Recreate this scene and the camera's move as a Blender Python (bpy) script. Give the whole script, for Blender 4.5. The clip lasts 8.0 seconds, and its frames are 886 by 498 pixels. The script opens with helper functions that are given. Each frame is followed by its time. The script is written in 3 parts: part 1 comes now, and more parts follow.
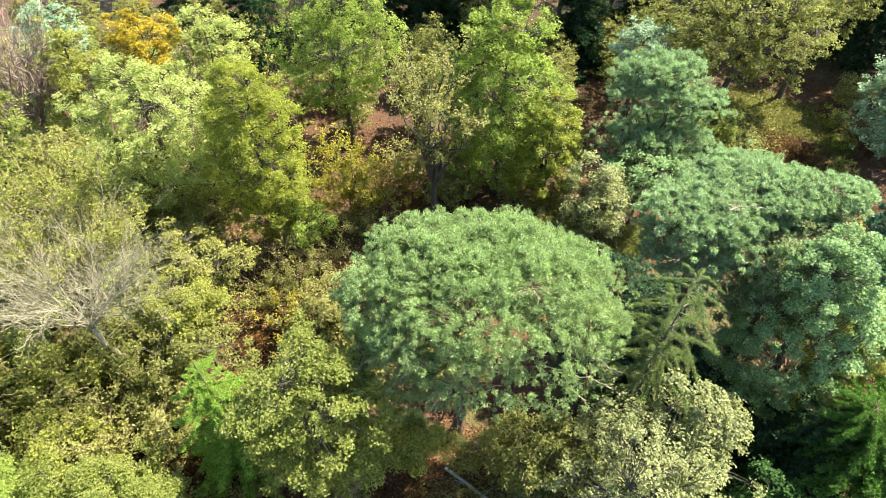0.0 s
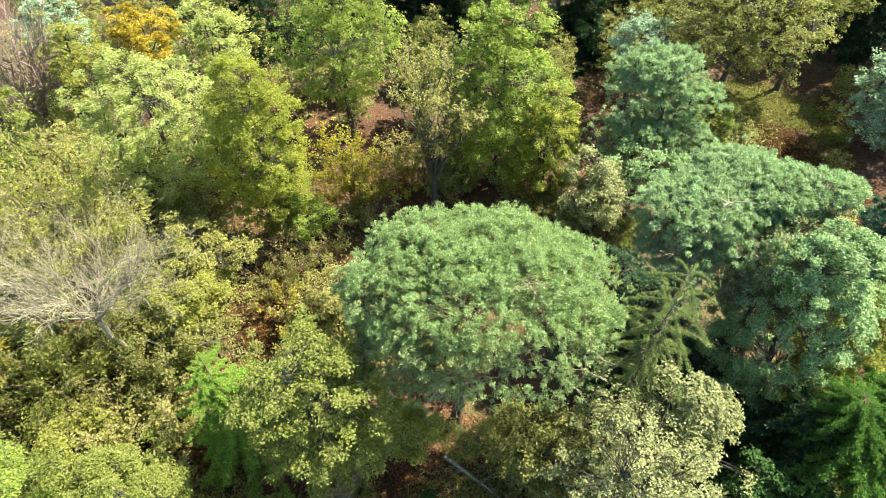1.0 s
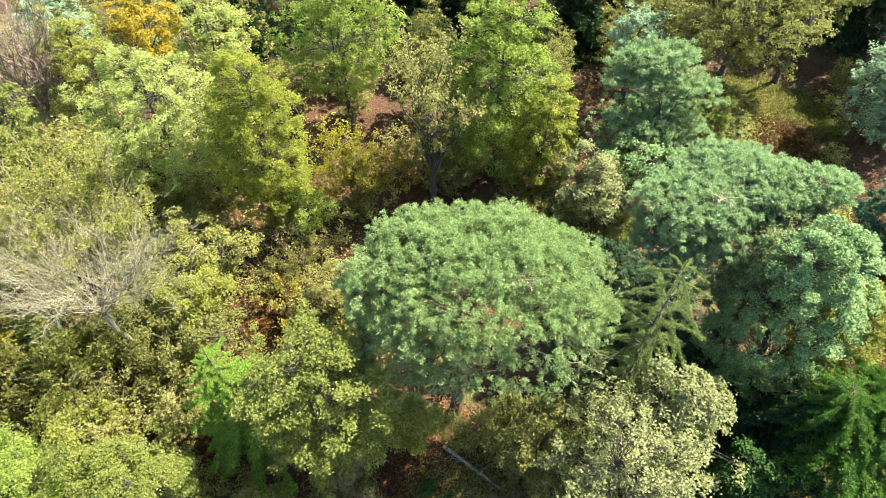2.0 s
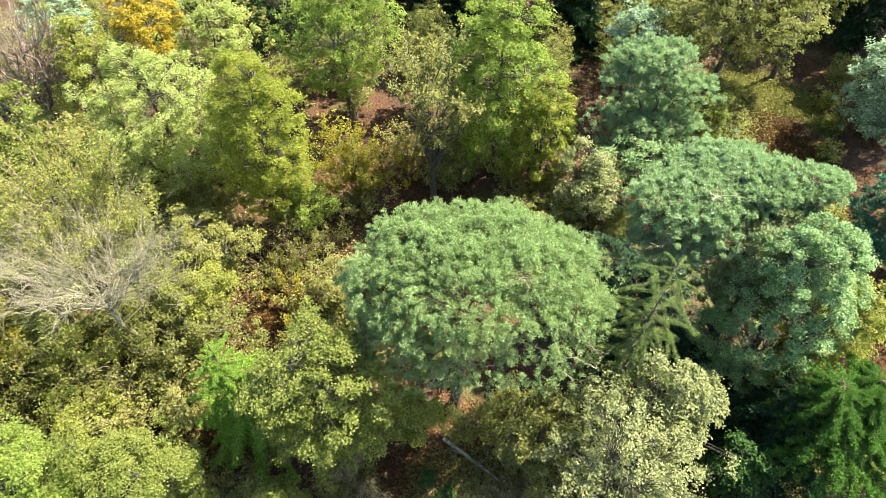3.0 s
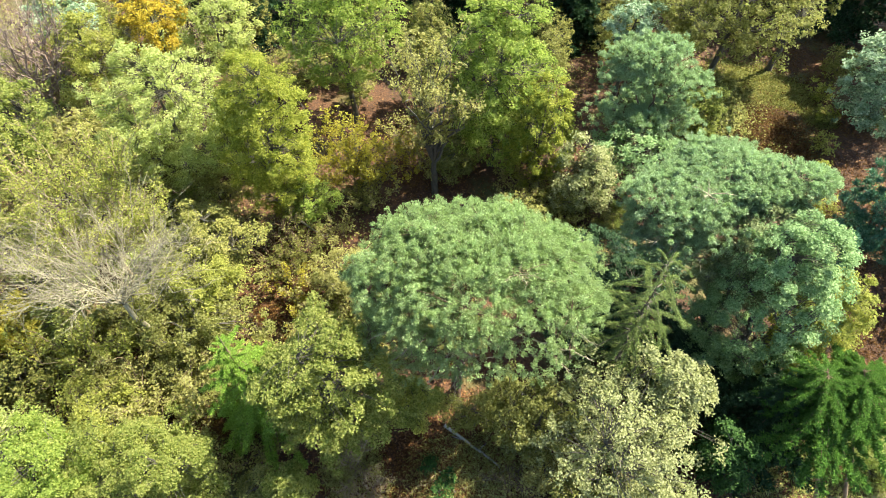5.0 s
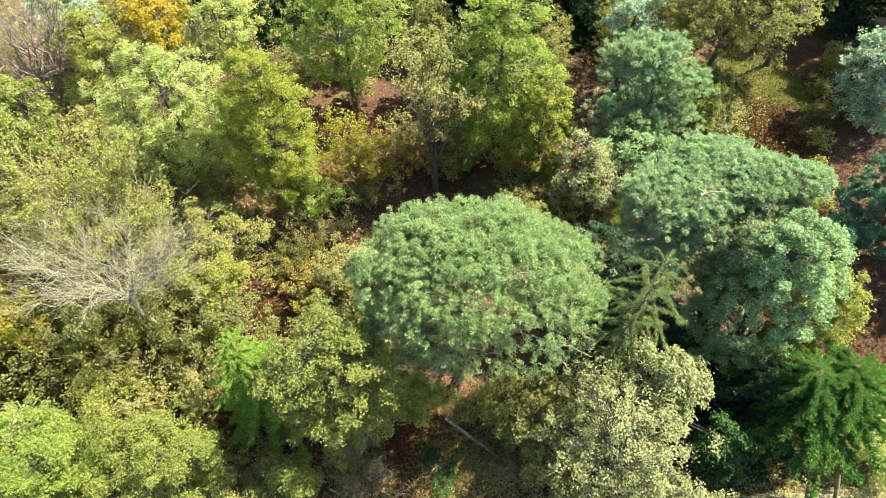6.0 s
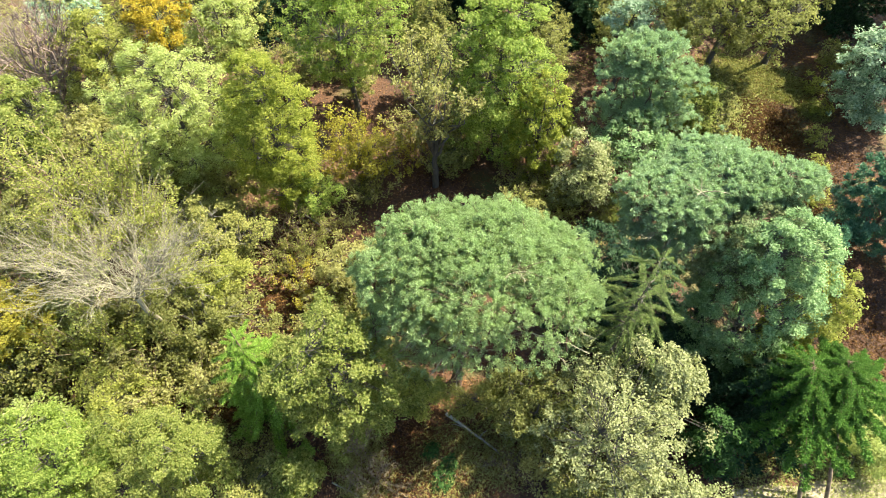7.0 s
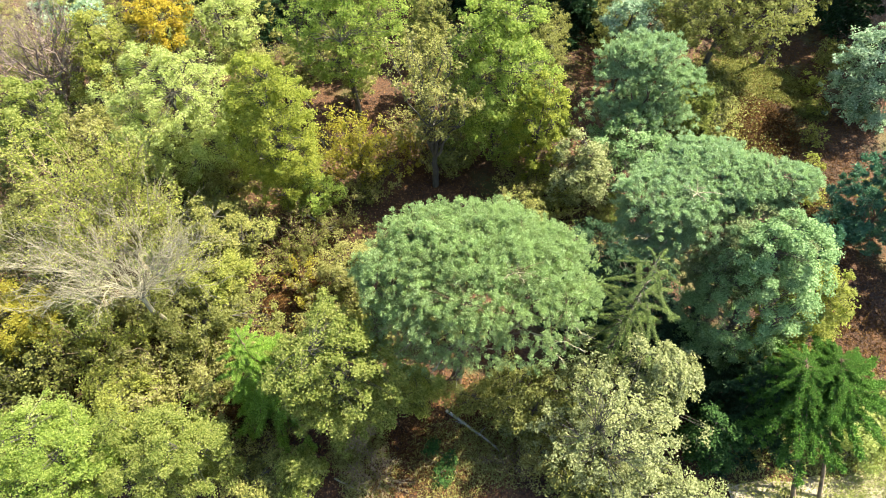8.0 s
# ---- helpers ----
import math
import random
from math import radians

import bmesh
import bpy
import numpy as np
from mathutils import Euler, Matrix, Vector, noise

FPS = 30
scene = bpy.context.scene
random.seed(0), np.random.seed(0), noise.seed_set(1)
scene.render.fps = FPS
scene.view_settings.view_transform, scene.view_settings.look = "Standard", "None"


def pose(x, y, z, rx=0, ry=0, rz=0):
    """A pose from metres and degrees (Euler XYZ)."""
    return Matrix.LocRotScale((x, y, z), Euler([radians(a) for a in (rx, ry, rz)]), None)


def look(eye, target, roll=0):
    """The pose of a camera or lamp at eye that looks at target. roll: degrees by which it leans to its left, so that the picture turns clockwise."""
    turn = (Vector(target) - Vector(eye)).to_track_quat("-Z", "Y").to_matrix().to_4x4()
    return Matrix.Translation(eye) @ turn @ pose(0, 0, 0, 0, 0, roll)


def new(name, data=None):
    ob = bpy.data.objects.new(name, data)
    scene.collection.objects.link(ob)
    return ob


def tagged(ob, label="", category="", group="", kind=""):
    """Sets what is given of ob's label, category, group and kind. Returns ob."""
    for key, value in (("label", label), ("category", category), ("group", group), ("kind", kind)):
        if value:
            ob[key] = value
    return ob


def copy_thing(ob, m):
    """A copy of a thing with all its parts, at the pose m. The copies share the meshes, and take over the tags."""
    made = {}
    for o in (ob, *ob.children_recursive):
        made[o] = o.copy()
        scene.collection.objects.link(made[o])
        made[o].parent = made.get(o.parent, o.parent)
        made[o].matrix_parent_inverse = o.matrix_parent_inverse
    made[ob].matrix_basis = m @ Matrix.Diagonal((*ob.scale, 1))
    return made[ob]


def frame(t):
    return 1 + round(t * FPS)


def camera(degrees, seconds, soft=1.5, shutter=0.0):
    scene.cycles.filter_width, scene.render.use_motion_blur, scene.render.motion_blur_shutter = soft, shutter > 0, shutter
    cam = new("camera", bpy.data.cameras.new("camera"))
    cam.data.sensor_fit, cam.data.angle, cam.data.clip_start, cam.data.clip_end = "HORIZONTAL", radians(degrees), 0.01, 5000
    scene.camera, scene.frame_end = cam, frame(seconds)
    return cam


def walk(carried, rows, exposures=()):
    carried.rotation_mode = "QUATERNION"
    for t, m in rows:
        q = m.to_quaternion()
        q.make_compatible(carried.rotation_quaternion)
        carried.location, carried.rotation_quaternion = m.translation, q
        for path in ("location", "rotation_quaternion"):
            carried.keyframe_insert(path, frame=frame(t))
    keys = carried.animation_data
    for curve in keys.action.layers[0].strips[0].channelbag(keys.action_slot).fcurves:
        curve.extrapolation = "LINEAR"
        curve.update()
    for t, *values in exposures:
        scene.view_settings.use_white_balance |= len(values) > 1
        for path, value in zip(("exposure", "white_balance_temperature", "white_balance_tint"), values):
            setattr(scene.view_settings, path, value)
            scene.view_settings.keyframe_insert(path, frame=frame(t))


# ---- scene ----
cam = camera(71.9, 8.0, soft=0.6)
METRES, EYE, TILT, LEAN, TURN = 4.2, 28.0, -50.0, 0.0, 0.0
ROWS = [
    (0.0, 0.0, 0.0, 0.0, -0.0, 0.0, -0.0),
    (0.5, 0.0039, -0.052, 0.0287, 0.0, -0.54, -0.01),
    (1.0, 0.0094, -0.1098, 0.0621, 0.0, -1.12, 0.02),
    (1.5, 0.0143, -0.1582, 0.0932, 0.0, -1.66, 0.05),
    (3.0, 0.0303, -0.3244, 0.1909, 0.04, -3.0, 0.12),
    (3.5, 0.0265, -0.3759, 0.2212, 0.04, -3.34, 0.14),
    (4.0, 0.0235, -0.4322, 0.253, 0.04, -3.73, 0.16),
    (4.5, 0.0225, -0.4829, 0.2823, 0.04, -4.08, 0.17),
    (6.0, 0.0047, -0.6433, 0.3938, 0.01, -5.31, 0.25),
    (6.5, -0.0001, -0.6941, 0.4224, -0.01, -5.65, 0.27),
    (7.0, -0.0042, -0.7483, 0.4547, -0.03, -5.9, 0.29),
    (7.5, -0.0077, -0.7983, 0.484, -0.05, -6.09, 0.31),
    (8.0, -0.0088, -0.852, 0.5167, -0.06, -6.31, 0.33),
]
walk(cam, [(t, pose(0, 0, EYE, TILT, LEAN, TURN) @ pose(METRES * x, METRES * y, METRES * z, 90 + pitch, roll, yaw)) for t, x, y, z, yaw, pitch, roll in ROWS],
     exposures=[(0.0, 2.43, 6600, 2), (8.0, 2.43, 6600, 2)])

# ---- light ----
SUN_AZ, SUN_EL = radians(64), radians(53)   # clockwise from +y; above the horizon
sun_way = Vector((math.sin(SUN_AZ) * math.cos(SUN_EL), math.cos(SUN_AZ) * math.cos(SUN_EL), math.sin(SUN_EL)))
world = bpy.data.worlds.new("sky")
scene.world = world
world.use_nodes = True
sky = world.node_tree.nodes.new("ShaderNodeTexSky")
sky.sky_type, sky.sun_disc, sky.sun_elevation, sky.sun_rotation = "NISHITA", False, SUN_EL, SUN_AZ
world.node_tree.links.new(sky.outputs[0], world.node_tree.nodes["Background"].inputs[0])
world.node_tree.nodes["Background"].inputs[1].default_value = 0.09
sun_data = bpy.data.lights.new("sun", "SUN")
sun_data.energy, sun_data.angle, sun_data.color = 5.0, radians(0.6), (1.0, 0.93, 0.75)
sun = new("sun", sun_data)
sun.matrix_world = look(sun_way * 200, (0, 0, 0))


# ---- materials ----
def nodes_of(name):
    m = bpy.data.materials.new(name)
    m.use_nodes = True
    return m, m.node_tree.nodes, m.node_tree.links, m.node_tree.nodes["Principled BSDF"]


def ramp_of(nodes, stops):
    r = nodes.new("ShaderNodeValToRGB")
    r.color_ramp.elements[0].position, r.color_ramp.elements[0].color = stops[0][0], (*stops[0][1], 1)
    r.color_ramp.elements[1].position, r.color_ramp.elements[1].color = stops[-1][0], (*stops[-1][1], 1)
    for p, c in stops[1:-1]:
        r.color_ramp.elements.new(p).color = (*c, 1)
    return r


def leaf_material(name, dark, mid, light, clear=0.35, rough=0.5, patch=0.55, gloss=0.12):
    """Leaves: each leaf has its own shade, drifting from one side of the crown to the other."""
    m, nodes, links, bsdf = nodes_of(name)
    geo, tex = nodes.new("ShaderNodeNewGeometry"), nodes.new("ShaderNodeTexNoise")
    coord = nodes.new("ShaderNodeTexCoord")
    links.new(coord.outputs["Object"], tex.inputs["Vector"])
    tex.inputs["Scale"].default_value, tex.inputs["Detail"].default_value = patch, 3.0
    mix = nodes.new("ShaderNodeMix")
    mix.inputs["Factor"].default_value = 0.5
    links.new(geo.outputs["Random Per Island"], mix.inputs["A"])
    links.new(tex.outputs["Fac"], mix.inputs["B"])
    ramp = ramp_of(nodes, [(0.22, dark), (0.5, mid), (0.78, light)])
    links.new(mix.outputs["Result"], ramp.inputs[0])
    links.new(ramp.outputs[0], bsdf.inputs["Base Color"])
    bsdf.inputs["Roughness"].default_value = rough
    bsdf.inputs["Specular IOR Level"].default_value = gloss
    trans = nodes.new("ShaderNodeBsdfTranslucent")
    warm = nodes.new("ShaderNodeMix")
    warm.data_type, warm.blend_type = "RGBA", "MULTIPLY"
    warm.inputs["Factor"].default_value = 1.0
    links.new(ramp.outputs[0], warm.inputs["A"])
    warm.inputs["B"].default_value = (1.28, 1.4, 1.0, 1)   # light that comes through a leaf is yellower
    links.new(warm.outputs["Result"], trans.inputs["Color"])
    both = nodes.new("ShaderNodeMixShader")
    both.inputs[0].default_value = clear
    links.new(bsdf.outputs[0], both.inputs[1])
    links.new(trans.outputs[0], both.inputs[2])
    links.new(both.outputs[0], nodes["Material Output"].inputs[0])
    return m


def bark_material(name, dark, light, scale=7.0, rough=0.85):
    m, nodes, links, bsdf = nodes_of(name)
    coord, tex, fine = nodes.new("ShaderNodeTexCoord"), nodes.new("ShaderNodeTexNoise"), nodes.new("ShaderNodeTexNoise")
    stretch = nodes.new("ShaderNodeMapping")
    stretch.inputs["Scale"].default_value = (1, 1, 0.3)
    links.new(coord.outputs["Object"], stretch.inputs[0])
    links.new(stretch.outputs[0], tex.inputs["Vector"])
    links.new(coord.outputs["Object"], fine.inputs["Vector"])
    tex.inputs["Scale"].default_value, tex.inputs["Detail"].default_value = scale, 5
    fine.inputs["Scale"].default_value, fine.inputs["Detail"].default_value = scale * 6, 4
    ramp = ramp_of(nodes, [(0.3, dark), (0.7, light)])
    links.new(tex.outputs["Fac"], ramp.inputs[0])
    links.new(ramp.outputs[0], bsdf.inputs["Base Color"])
    bump = nodes.new("ShaderNodeBump")
    bump.inputs["Strength"].default_value, bump.inputs["Distance"].default_value = 0.6, 0.02
    links.new(fine.outputs["Fac"], bump.inputs["Height"])
    links.new(bump.outputs[0], bsdf.inputs["Normal"])
    bsdf.inputs["Roughness"].default_value = rough
    return m


def earth_material(name, stops, scale, fine_scale, moss=None):
    m, nodes, links, bsdf = nodes_of(name)
    coord = nodes.new("ShaderNodeTexCoord")
    big, fine, cell = nodes.new("ShaderNodeTexNoise"), nodes.new("ShaderNodeTexNoise"), nodes.new("ShaderNodeTexVoronoi")
    for n in (big, fine, cell):
        links.new(coord.outputs["Object"], n.inputs["Vector"])
    big.inputs["Scale"].default_value, big.inputs["Detail"].default_value = scale, 4
    fine.inputs["Scale"].default_value, fine.inputs["Detail"].default_value = fine_scale, 6
    cell.inputs["Scale"].default_value = fine_scale * 1.5
    mix = nodes.new("ShaderNodeMix")
    mix.inputs["Factor"].default_value = 0.6
    links.new(big.outputs["Fac"], mix.inputs["A"])
    links.new(fine.outputs["Fac"], mix.inputs["B"])
    ramp = ramp_of(nodes, stops)
    links.new(mix.outputs["Result"], ramp.inputs[0])
    out = ramp.outputs[0]
    if moss:
        spread = nodes.new("ShaderNodeTexNoise")
        links.new(coord.outputs["Object"], spread.inputs["Vector"])
        spread.inputs["Scale"].default_value, spread.inputs["Detail"].default_value = 0.22, 5
        cut = ramp_of(nodes, [(0.53, (0, 0, 0)), (0.66, (0.75, 0.75, 0.75))])
        links.new(spread.outputs["Fac"], cut.inputs[0])
        green = nodes.new("ShaderNodeMix")
        green.data_type = "RGBA"
        links.new(cut.outputs[0], green.inputs["Factor"])
        links.new(out, green.inputs["A"])
        green.inputs["B"].default_value = (*moss, 1)
        out = green.outputs["Result"]
    links.new(out, bsdf.inputs["Base Color"])
    bump = nodes.new("ShaderNodeBump")
    bump.inputs["Strength"].default_value, bump.inputs["Distance"].default_value = 0.8, 0.06
    links.new(cell.outputs["Distance"], bump.inputs["Height"])
    links.new(bump.outputs[0], bsdf.inputs["Normal"])
    bsdf.inputs["Roughness"].default_value = 0.95
    return m


LEAF = {
    "pine": leaf_material("pine_needles", (0.08, 0.1, 0.044), (0.208, 0.283, 0.116), (0.335, 0.425, 0.19), 0.42, 0.42, 1.3, 0.4),
    "pine_grey": leaf_material("grey_pine_needles", (0.09, 0.125, 0.066), (0.22, 0.3, 0.158), (0.335, 0.43, 0.245), 0.42, 0.42, 1.3, 0.4),
    "pine_blue": leaf_material("blue_pine_needles", (0.028, 0.07, 0.0456), (0.056, 0.133, 0.0846), (0.112, 0.203, 0.13), 0.25, 0.45),
    "spruce": leaf_material("spruce_needles", (0.035, 0.052, 0.014), (0.1, 0.14, 0.038), (0.26, 0.305, 0.11), 0.2, 0.5),
    "fresh": leaf_material("fresh_green_needles", (0.075, 0.125, 0.022), (0.19, 0.3, 0.05), (0.33, 0.43, 0.1), 0.5, 0.5),
    "grey_green": leaf_material("grey_green_leaves", (0.085, 0.138, 0.053), (0.172, 0.258, 0.11), (0.3, 0.39, 0.2), 0.43, 0.45),
    "white_green": leaf_material("pale_backed_leaves", (0.09, 0.145, 0.082), (0.2, 0.28, 0.175), (0.38, 0.45, 0.33), 0.35, 0.45),
    "pale_oak": leaf_material("pale_oak_leaves", (0.11, 0.122, 0.045), (0.215, 0.225, 0.1), (0.34, 0.34, 0.185), 0.45, 0.45),
    "oak": leaf_material("oak_leaves", (0.095, 0.123, 0.027), (0.2, 0.222, 0.058), (0.32, 0.32, 0.11), 0.62, 0.45),
    "olive": leaf_material("olive_leaves", (0.108, 0.112, 0.032), (0.198, 0.195, 0.062), (0.305, 0.3, 0.12), 0.66, 0.5),
    "willow": leaf_material("pale_willow_leaves", (0.2, 0.225, 0.07), (0.35, 0.375, 0.14), (0.48, 0.49, 0.23), 0.66, 0.5),
    "birch": leaf_material("yellow_green_birch_leaves", (0.134, 0.155, 0.0274), (0.252, 0.27, 0.0547), (0.386, 0.376, 0.0859), 0.66, 0.5, 0.35),
    "tall": leaf_material("green_birch_leaves", (0.108, 0.152, 0.033), (0.228, 0.284, 0.066), (0.37, 0.4, 0.12), 0.66, 0.5),
    "gold": leaf_material("golden_leaves", (0.196, 0.133, 0.0163), (0.322, 0.238, 0.026), (0.406, 0.322, 0.0456), 0.5, 0.5),
    "amber": leaf_material("amber_hazel_leaves", (0.185, 0.142, 0.0234), (0.319, 0.276, 0.0469), (0.42, 0.382, 0.0859), 0.66, 0.5),
    "yellow": leaf_material("yellowing_leaves", (0.145, 0.155, 0.04), (0.265, 0.27, 0.07), (0.4, 0.385, 0.115), 0.66, 0.5),
    "straw": leaf_material("straw_leaves", (0.154, 0.139, 0.0488), (0.252, 0.232, 0.0846), (0.343, 0.33, 0.137), 0.58, 0.6),
    "fir": leaf_material("fir_needles", (0.025, 0.055, 0.011), (0.065, 0.14, 0.025), (0.15, 0.26, 0.05), 0.35, 0.5),
    # near-black needles: deep shade is put into this colour
    "dark": leaf_material("shade_dark_needles", (0.0098, 0.0238, 0.0104), (0.021, 0.0455, 0.0195), (0.0385, 0.07, 0.0293), 0.15, 0.5),
    "litter": leaf_material("fallen_leaves", (0.05, 0.023, 0.009), (0.115, 0.052, 0.021), (0.22, 0.125, 0.06), 0.1, 0.7, 0.4),
    "bracken": leaf_material("russet_bracken", (0.0315, 0.014, 0.00456), (0.07, 0.0315, 0.00911), (0.14, 0.0805, 0.026), 0.3, 0.6, 0.5),
    "fern": leaf_material("fern_leaves", (0.014, 0.035, 0.00781), (0.0315, 0.07, 0.0163), (0.063, 0.119, 0.0293), 0.3, 0.6, 0.5),
    "ash": leaf_material("dull_ash_leaves", (0.063, 0.0805, 0.0326), (0.119, 0.14, 0.0618), (0.196, 0.224, 0.111), 0.4, 0.5),
    "bramble": leaf_material("bramble_leaves", (0.078, 0.084, 0.0215), (0.158, 0.156, 0.042), (0.255, 0.235, 0.08), 0.3, 0.5),
    "grass": leaf_material("dry_grass_blades", (0.112, 0.133, 0.0326), (0.21, 0.224, 0.0651), (0.315, 0.301, 0.13), 0.3, 0.6),
}
BARK = {
    "pine": bark_material("pine_bark", (0.042, 0.0245, 0.0175), (0.14, 0.077, 0.049)),
    "oak": bark_material("oak_bark", (0.028, 0.0245, 0.0196), (0.091, 0.077, 0.0595)),
    "birch": bark_material("birch_bark", (0.112, 0.098, 0.077), (0.35, 0.329, 0.28), 5.0),
    "dead": bark_material("dead_wood", (0.13, 0.108, 0.07), (0.29, 0.255, 0.175), 6.0),
    "pink": bark_material("reddish_twigs", (0.126, 0.084, 0.07), (0.252, 0.189, 0.161), 6.0),
    "tan": bark_material("dry_tan_twigs", (0.14, 0.098, 0.056), (0.294, 0.224, 0.14), 6.0),
    "brown": bark_material("brown_twigs", (0.07, 0.0455, 0.028), (0.182, 0.126, 0.077), 6.0),
}
FOREST_FLOOR = earth_material("forest_floor", [(0.3, (0.014, 0.0062, 0.0032)), (0.45, (0.032, 0.012, 0.0045)), (0.58, (0.066, 0.026, 0.0095)), (0.72, (0.115, 0.056, 0.024))], 0.5, 6.0, (0.063, 0.0665, 0.0175))
TRACK = earth_material("sandy_track", [(0.3, (0.13, 0.1, 0.066)), (0.5, (0.21, 0.172, 0.12)), (0.7, (0.3, 0.255, 0.19))], 0.8, 9.0)


# ---- mesh helpers ----
def lie(x, y):
    """Height of the forest floor."""
    return 0.35 * noise.noise((x * 0.08, y * 0.08, 3.1)) + 0.1 * noise.noise((x * 0.5, y * 0.5, 8.2))


def mesh_of(name, verts, faces, material, smooth=False):
    """A mesh from an array of corners and an array of faces with equal numbers of corners."""
    verts, faces = np.asarray(verts, np.float32), np.asarray(faces, np.int32)
    me = bpy.data.meshes.new(name)
    n, k = faces.shape
    me.vertices.add(len(verts))
    me.vertices.foreach_set("co", verts.ravel())
    me.loops.add(n * k)
    me.loops.foreach_set("vertex_index", faces.ravel())
    me.polygons.add(n)
    me.polygons.foreach_set("loop_start", np.arange(0, n * k, k, dtype=np.int32))
    me.polygons.foreach_set("use_smooth", np.full(n, smooth, dtype=bool))
    me.materials.append(material)
    me.update(calc_edges=True)
    return me


def part(name, me, parent, label="", kind=""):
    ob = new(name, me)
    ob.parent = parent
    return tagged(ob, label, kind=kind)


def thing(name, x, y, label, category, group="", kind=""):
    ob = new(name)
    ob.location = (x, y, lie(x, y))
    ob.empty_display_size = 0.3
    return tagged(ob, label, category, group, kind)


def unit(v):
    return v / np.maximum(np.linalg.norm(v, axis=-1, keepdims=True), 1e-6)


class Wood:
    """Tapered tubes gathered for one mesh."""

    def __init__(self):
        self.verts, self.faces, self.count = [], [], 0

    def tube(self, points, radii, sides=5):
        points, radii = np.asarray(points, float), np.asarray(radii, float)
        way = unit(np.gradient(points, axis=0))
        ref = np.array([1.0, 0.1, 0.0]) if abs(way[0][2]) > 0.7 else np.array([0.0, 0.1, 1.0])
        u = unit(np.cross(way, ref))
        v = np.cross(way, u)
        a = np.arange(sides) * 2 * math.pi / sides
        ring = points[:, None] + radii[:, None, None] * (np.cos(a)[None, :, None] * u[:, None] + np.sin(a)[None, :, None] * v[:, None])
        self.verts.append(ring.reshape(-1, 3))
        i, j = np.meshgrid(np.arange(len(points) - 1), np.arange(sides), indexing="ij")
        k = (j + 1) % sides
        self.faces.append(np.stack([i * sides + j, i * sides + k, (i + 1) * sides + k, (i + 1) * sides + j], -1).reshape(-1, 4) + self.count)
        self.count += len(points) * sides

    def mesh(self, name, material):
        return mesh_of(name, np.concatenate(self.verts), np.concatenate(self.faces), material, True)


def bent(rng, a, b, n=6, sag=0.1, wob=0.06):
    """A wandering line from a to b."""
    a, b = np.asarray(a, float), np.asarray(b, float)
    s = np.linspace(0, 1, n)[:, None]
    size = np.linalg.norm(b - a)
    line = a + (b - a) * s + rng.normal(0, wob * size, (n, 3)) * np.sin(math.pi * s) * 0.8
    line[:, 2] += sag * size * np.sin(math.pi * s[:, 0])
    return line


def leaf_mesh(name, rng, at, normal, size, material, slim=0.62):
    """Folded lozenge leaves, one at each place."""
    n = len(at)
    normal = unit(normal)
    along = unit(np.cross(normal, rng.normal(size=(n, 3))))
    side = np.cross(normal, along)
    ln = size * rng.uniform(0.65, 1.3, (n, 1))
    fold = normal * ln * rng.uniform(0.05, 0.22, (n, 1))
    v = np.stack([at - along * ln * 0.5, at + side * ln * slim * 0.5 + fold, at + along * ln * 0.5, at - side * ln * slim * 0.5 + fold], 1).reshape(-1, 3)
    f = np.arange(n * 4).reshape(n, 4)
    return mesh_of(name, v, f, material)


def tuft_mesh(name, rng, at, way, size, material, needles=5, width=0.3):
    """Tufts of stiff needles, each tuft spreading round its way."""
    n = len(at)
    way = np.repeat(unit(way), needles, 0)
    base = np.repeat(at, needles, 0)
    d = unit(way * 0.75 + rng.normal(0, 0.55, (n * needles, 3)))
    ln = np.repeat(size * rng.uniform(0.7, 1.25, (n, 1)), needles, 0) * rng.uniform(0.8, 1.15, (n * needles, 1))
    side = unit(np.cross(d, rng.normal(size=d.shape))) * ln * width * 0.5
    root = base + rng.normal(0, 0.02, base.shape)
    v = np.stack([root - side, root + side, root + d * ln], 1).reshape(-1, 3)
    return mesh_of(name, v, np.arange(len(v)).reshape(-1, 3), material)


def clump_centres(rng, n, radii, shape, lump, hollow=0.5):
    """Where the clumps of a crown sit, mostly near its uneven outer skin, about the crown's centre."""
    rx, ry, rz = radii
    out, tip = [], []
    shift = rng.uniform(-50, 50, 3)
    turn = rng.uniform()
    step = 0
    while len(out) < n:
        step += 1
        s = -1 + 2 * ((turn + step * 0.7548776662) % 1)
        a = 2 * math.pi * ((turn + step * 0.5698402910) % 1) + rng.normal(0, 0.12)
        if shape == "dome":
            w = math.sqrt(max(0, 1 - ((s + 1) / 2) ** 4.4))
            if step % 5 < 3:   # the flat top, evenly in plan
                w = math.sqrt((s + 1) / 2)
                s = 2 * (1 - w * w) ** (1 / 4.4) - 1
        elif shape == "egg":
            w = math.sqrt(1 - s * s) * (1 - 0.22 * s)
        else:
            w = math.sqrt(1 - s * s)
        f = 1 - hollow * rng.uniform() ** 1.7
        d = Vector((math.cos(a) * w, math.sin(a) * w, s))
        bump = 1 + lump * (noise.noise(d * 1.9 + Vector(shift)) + 0.5 * noise.noise(d * 4.3 + Vector(shift)))
        f *= bump
        out.append((rx * d.x * f, ry * d.y * f, rz * (s * (f if s > 0 or shape != "dome" else 1))))
        tip.append((d.x, d.y, 0.35 + max(0, s)))
    return np.array(out), unit(np.array(tip))


def lobed(rng, n, radii, shape, lump, hollow, per, reach, flat=0.75):
    """Clumps gathered in rounded lobes, as boughs carry them: places and the ways that they face."""
    k = max(7, n // per)
    lobes, tips = clump_centres(rng, k, radii, shape, lump, hollow)
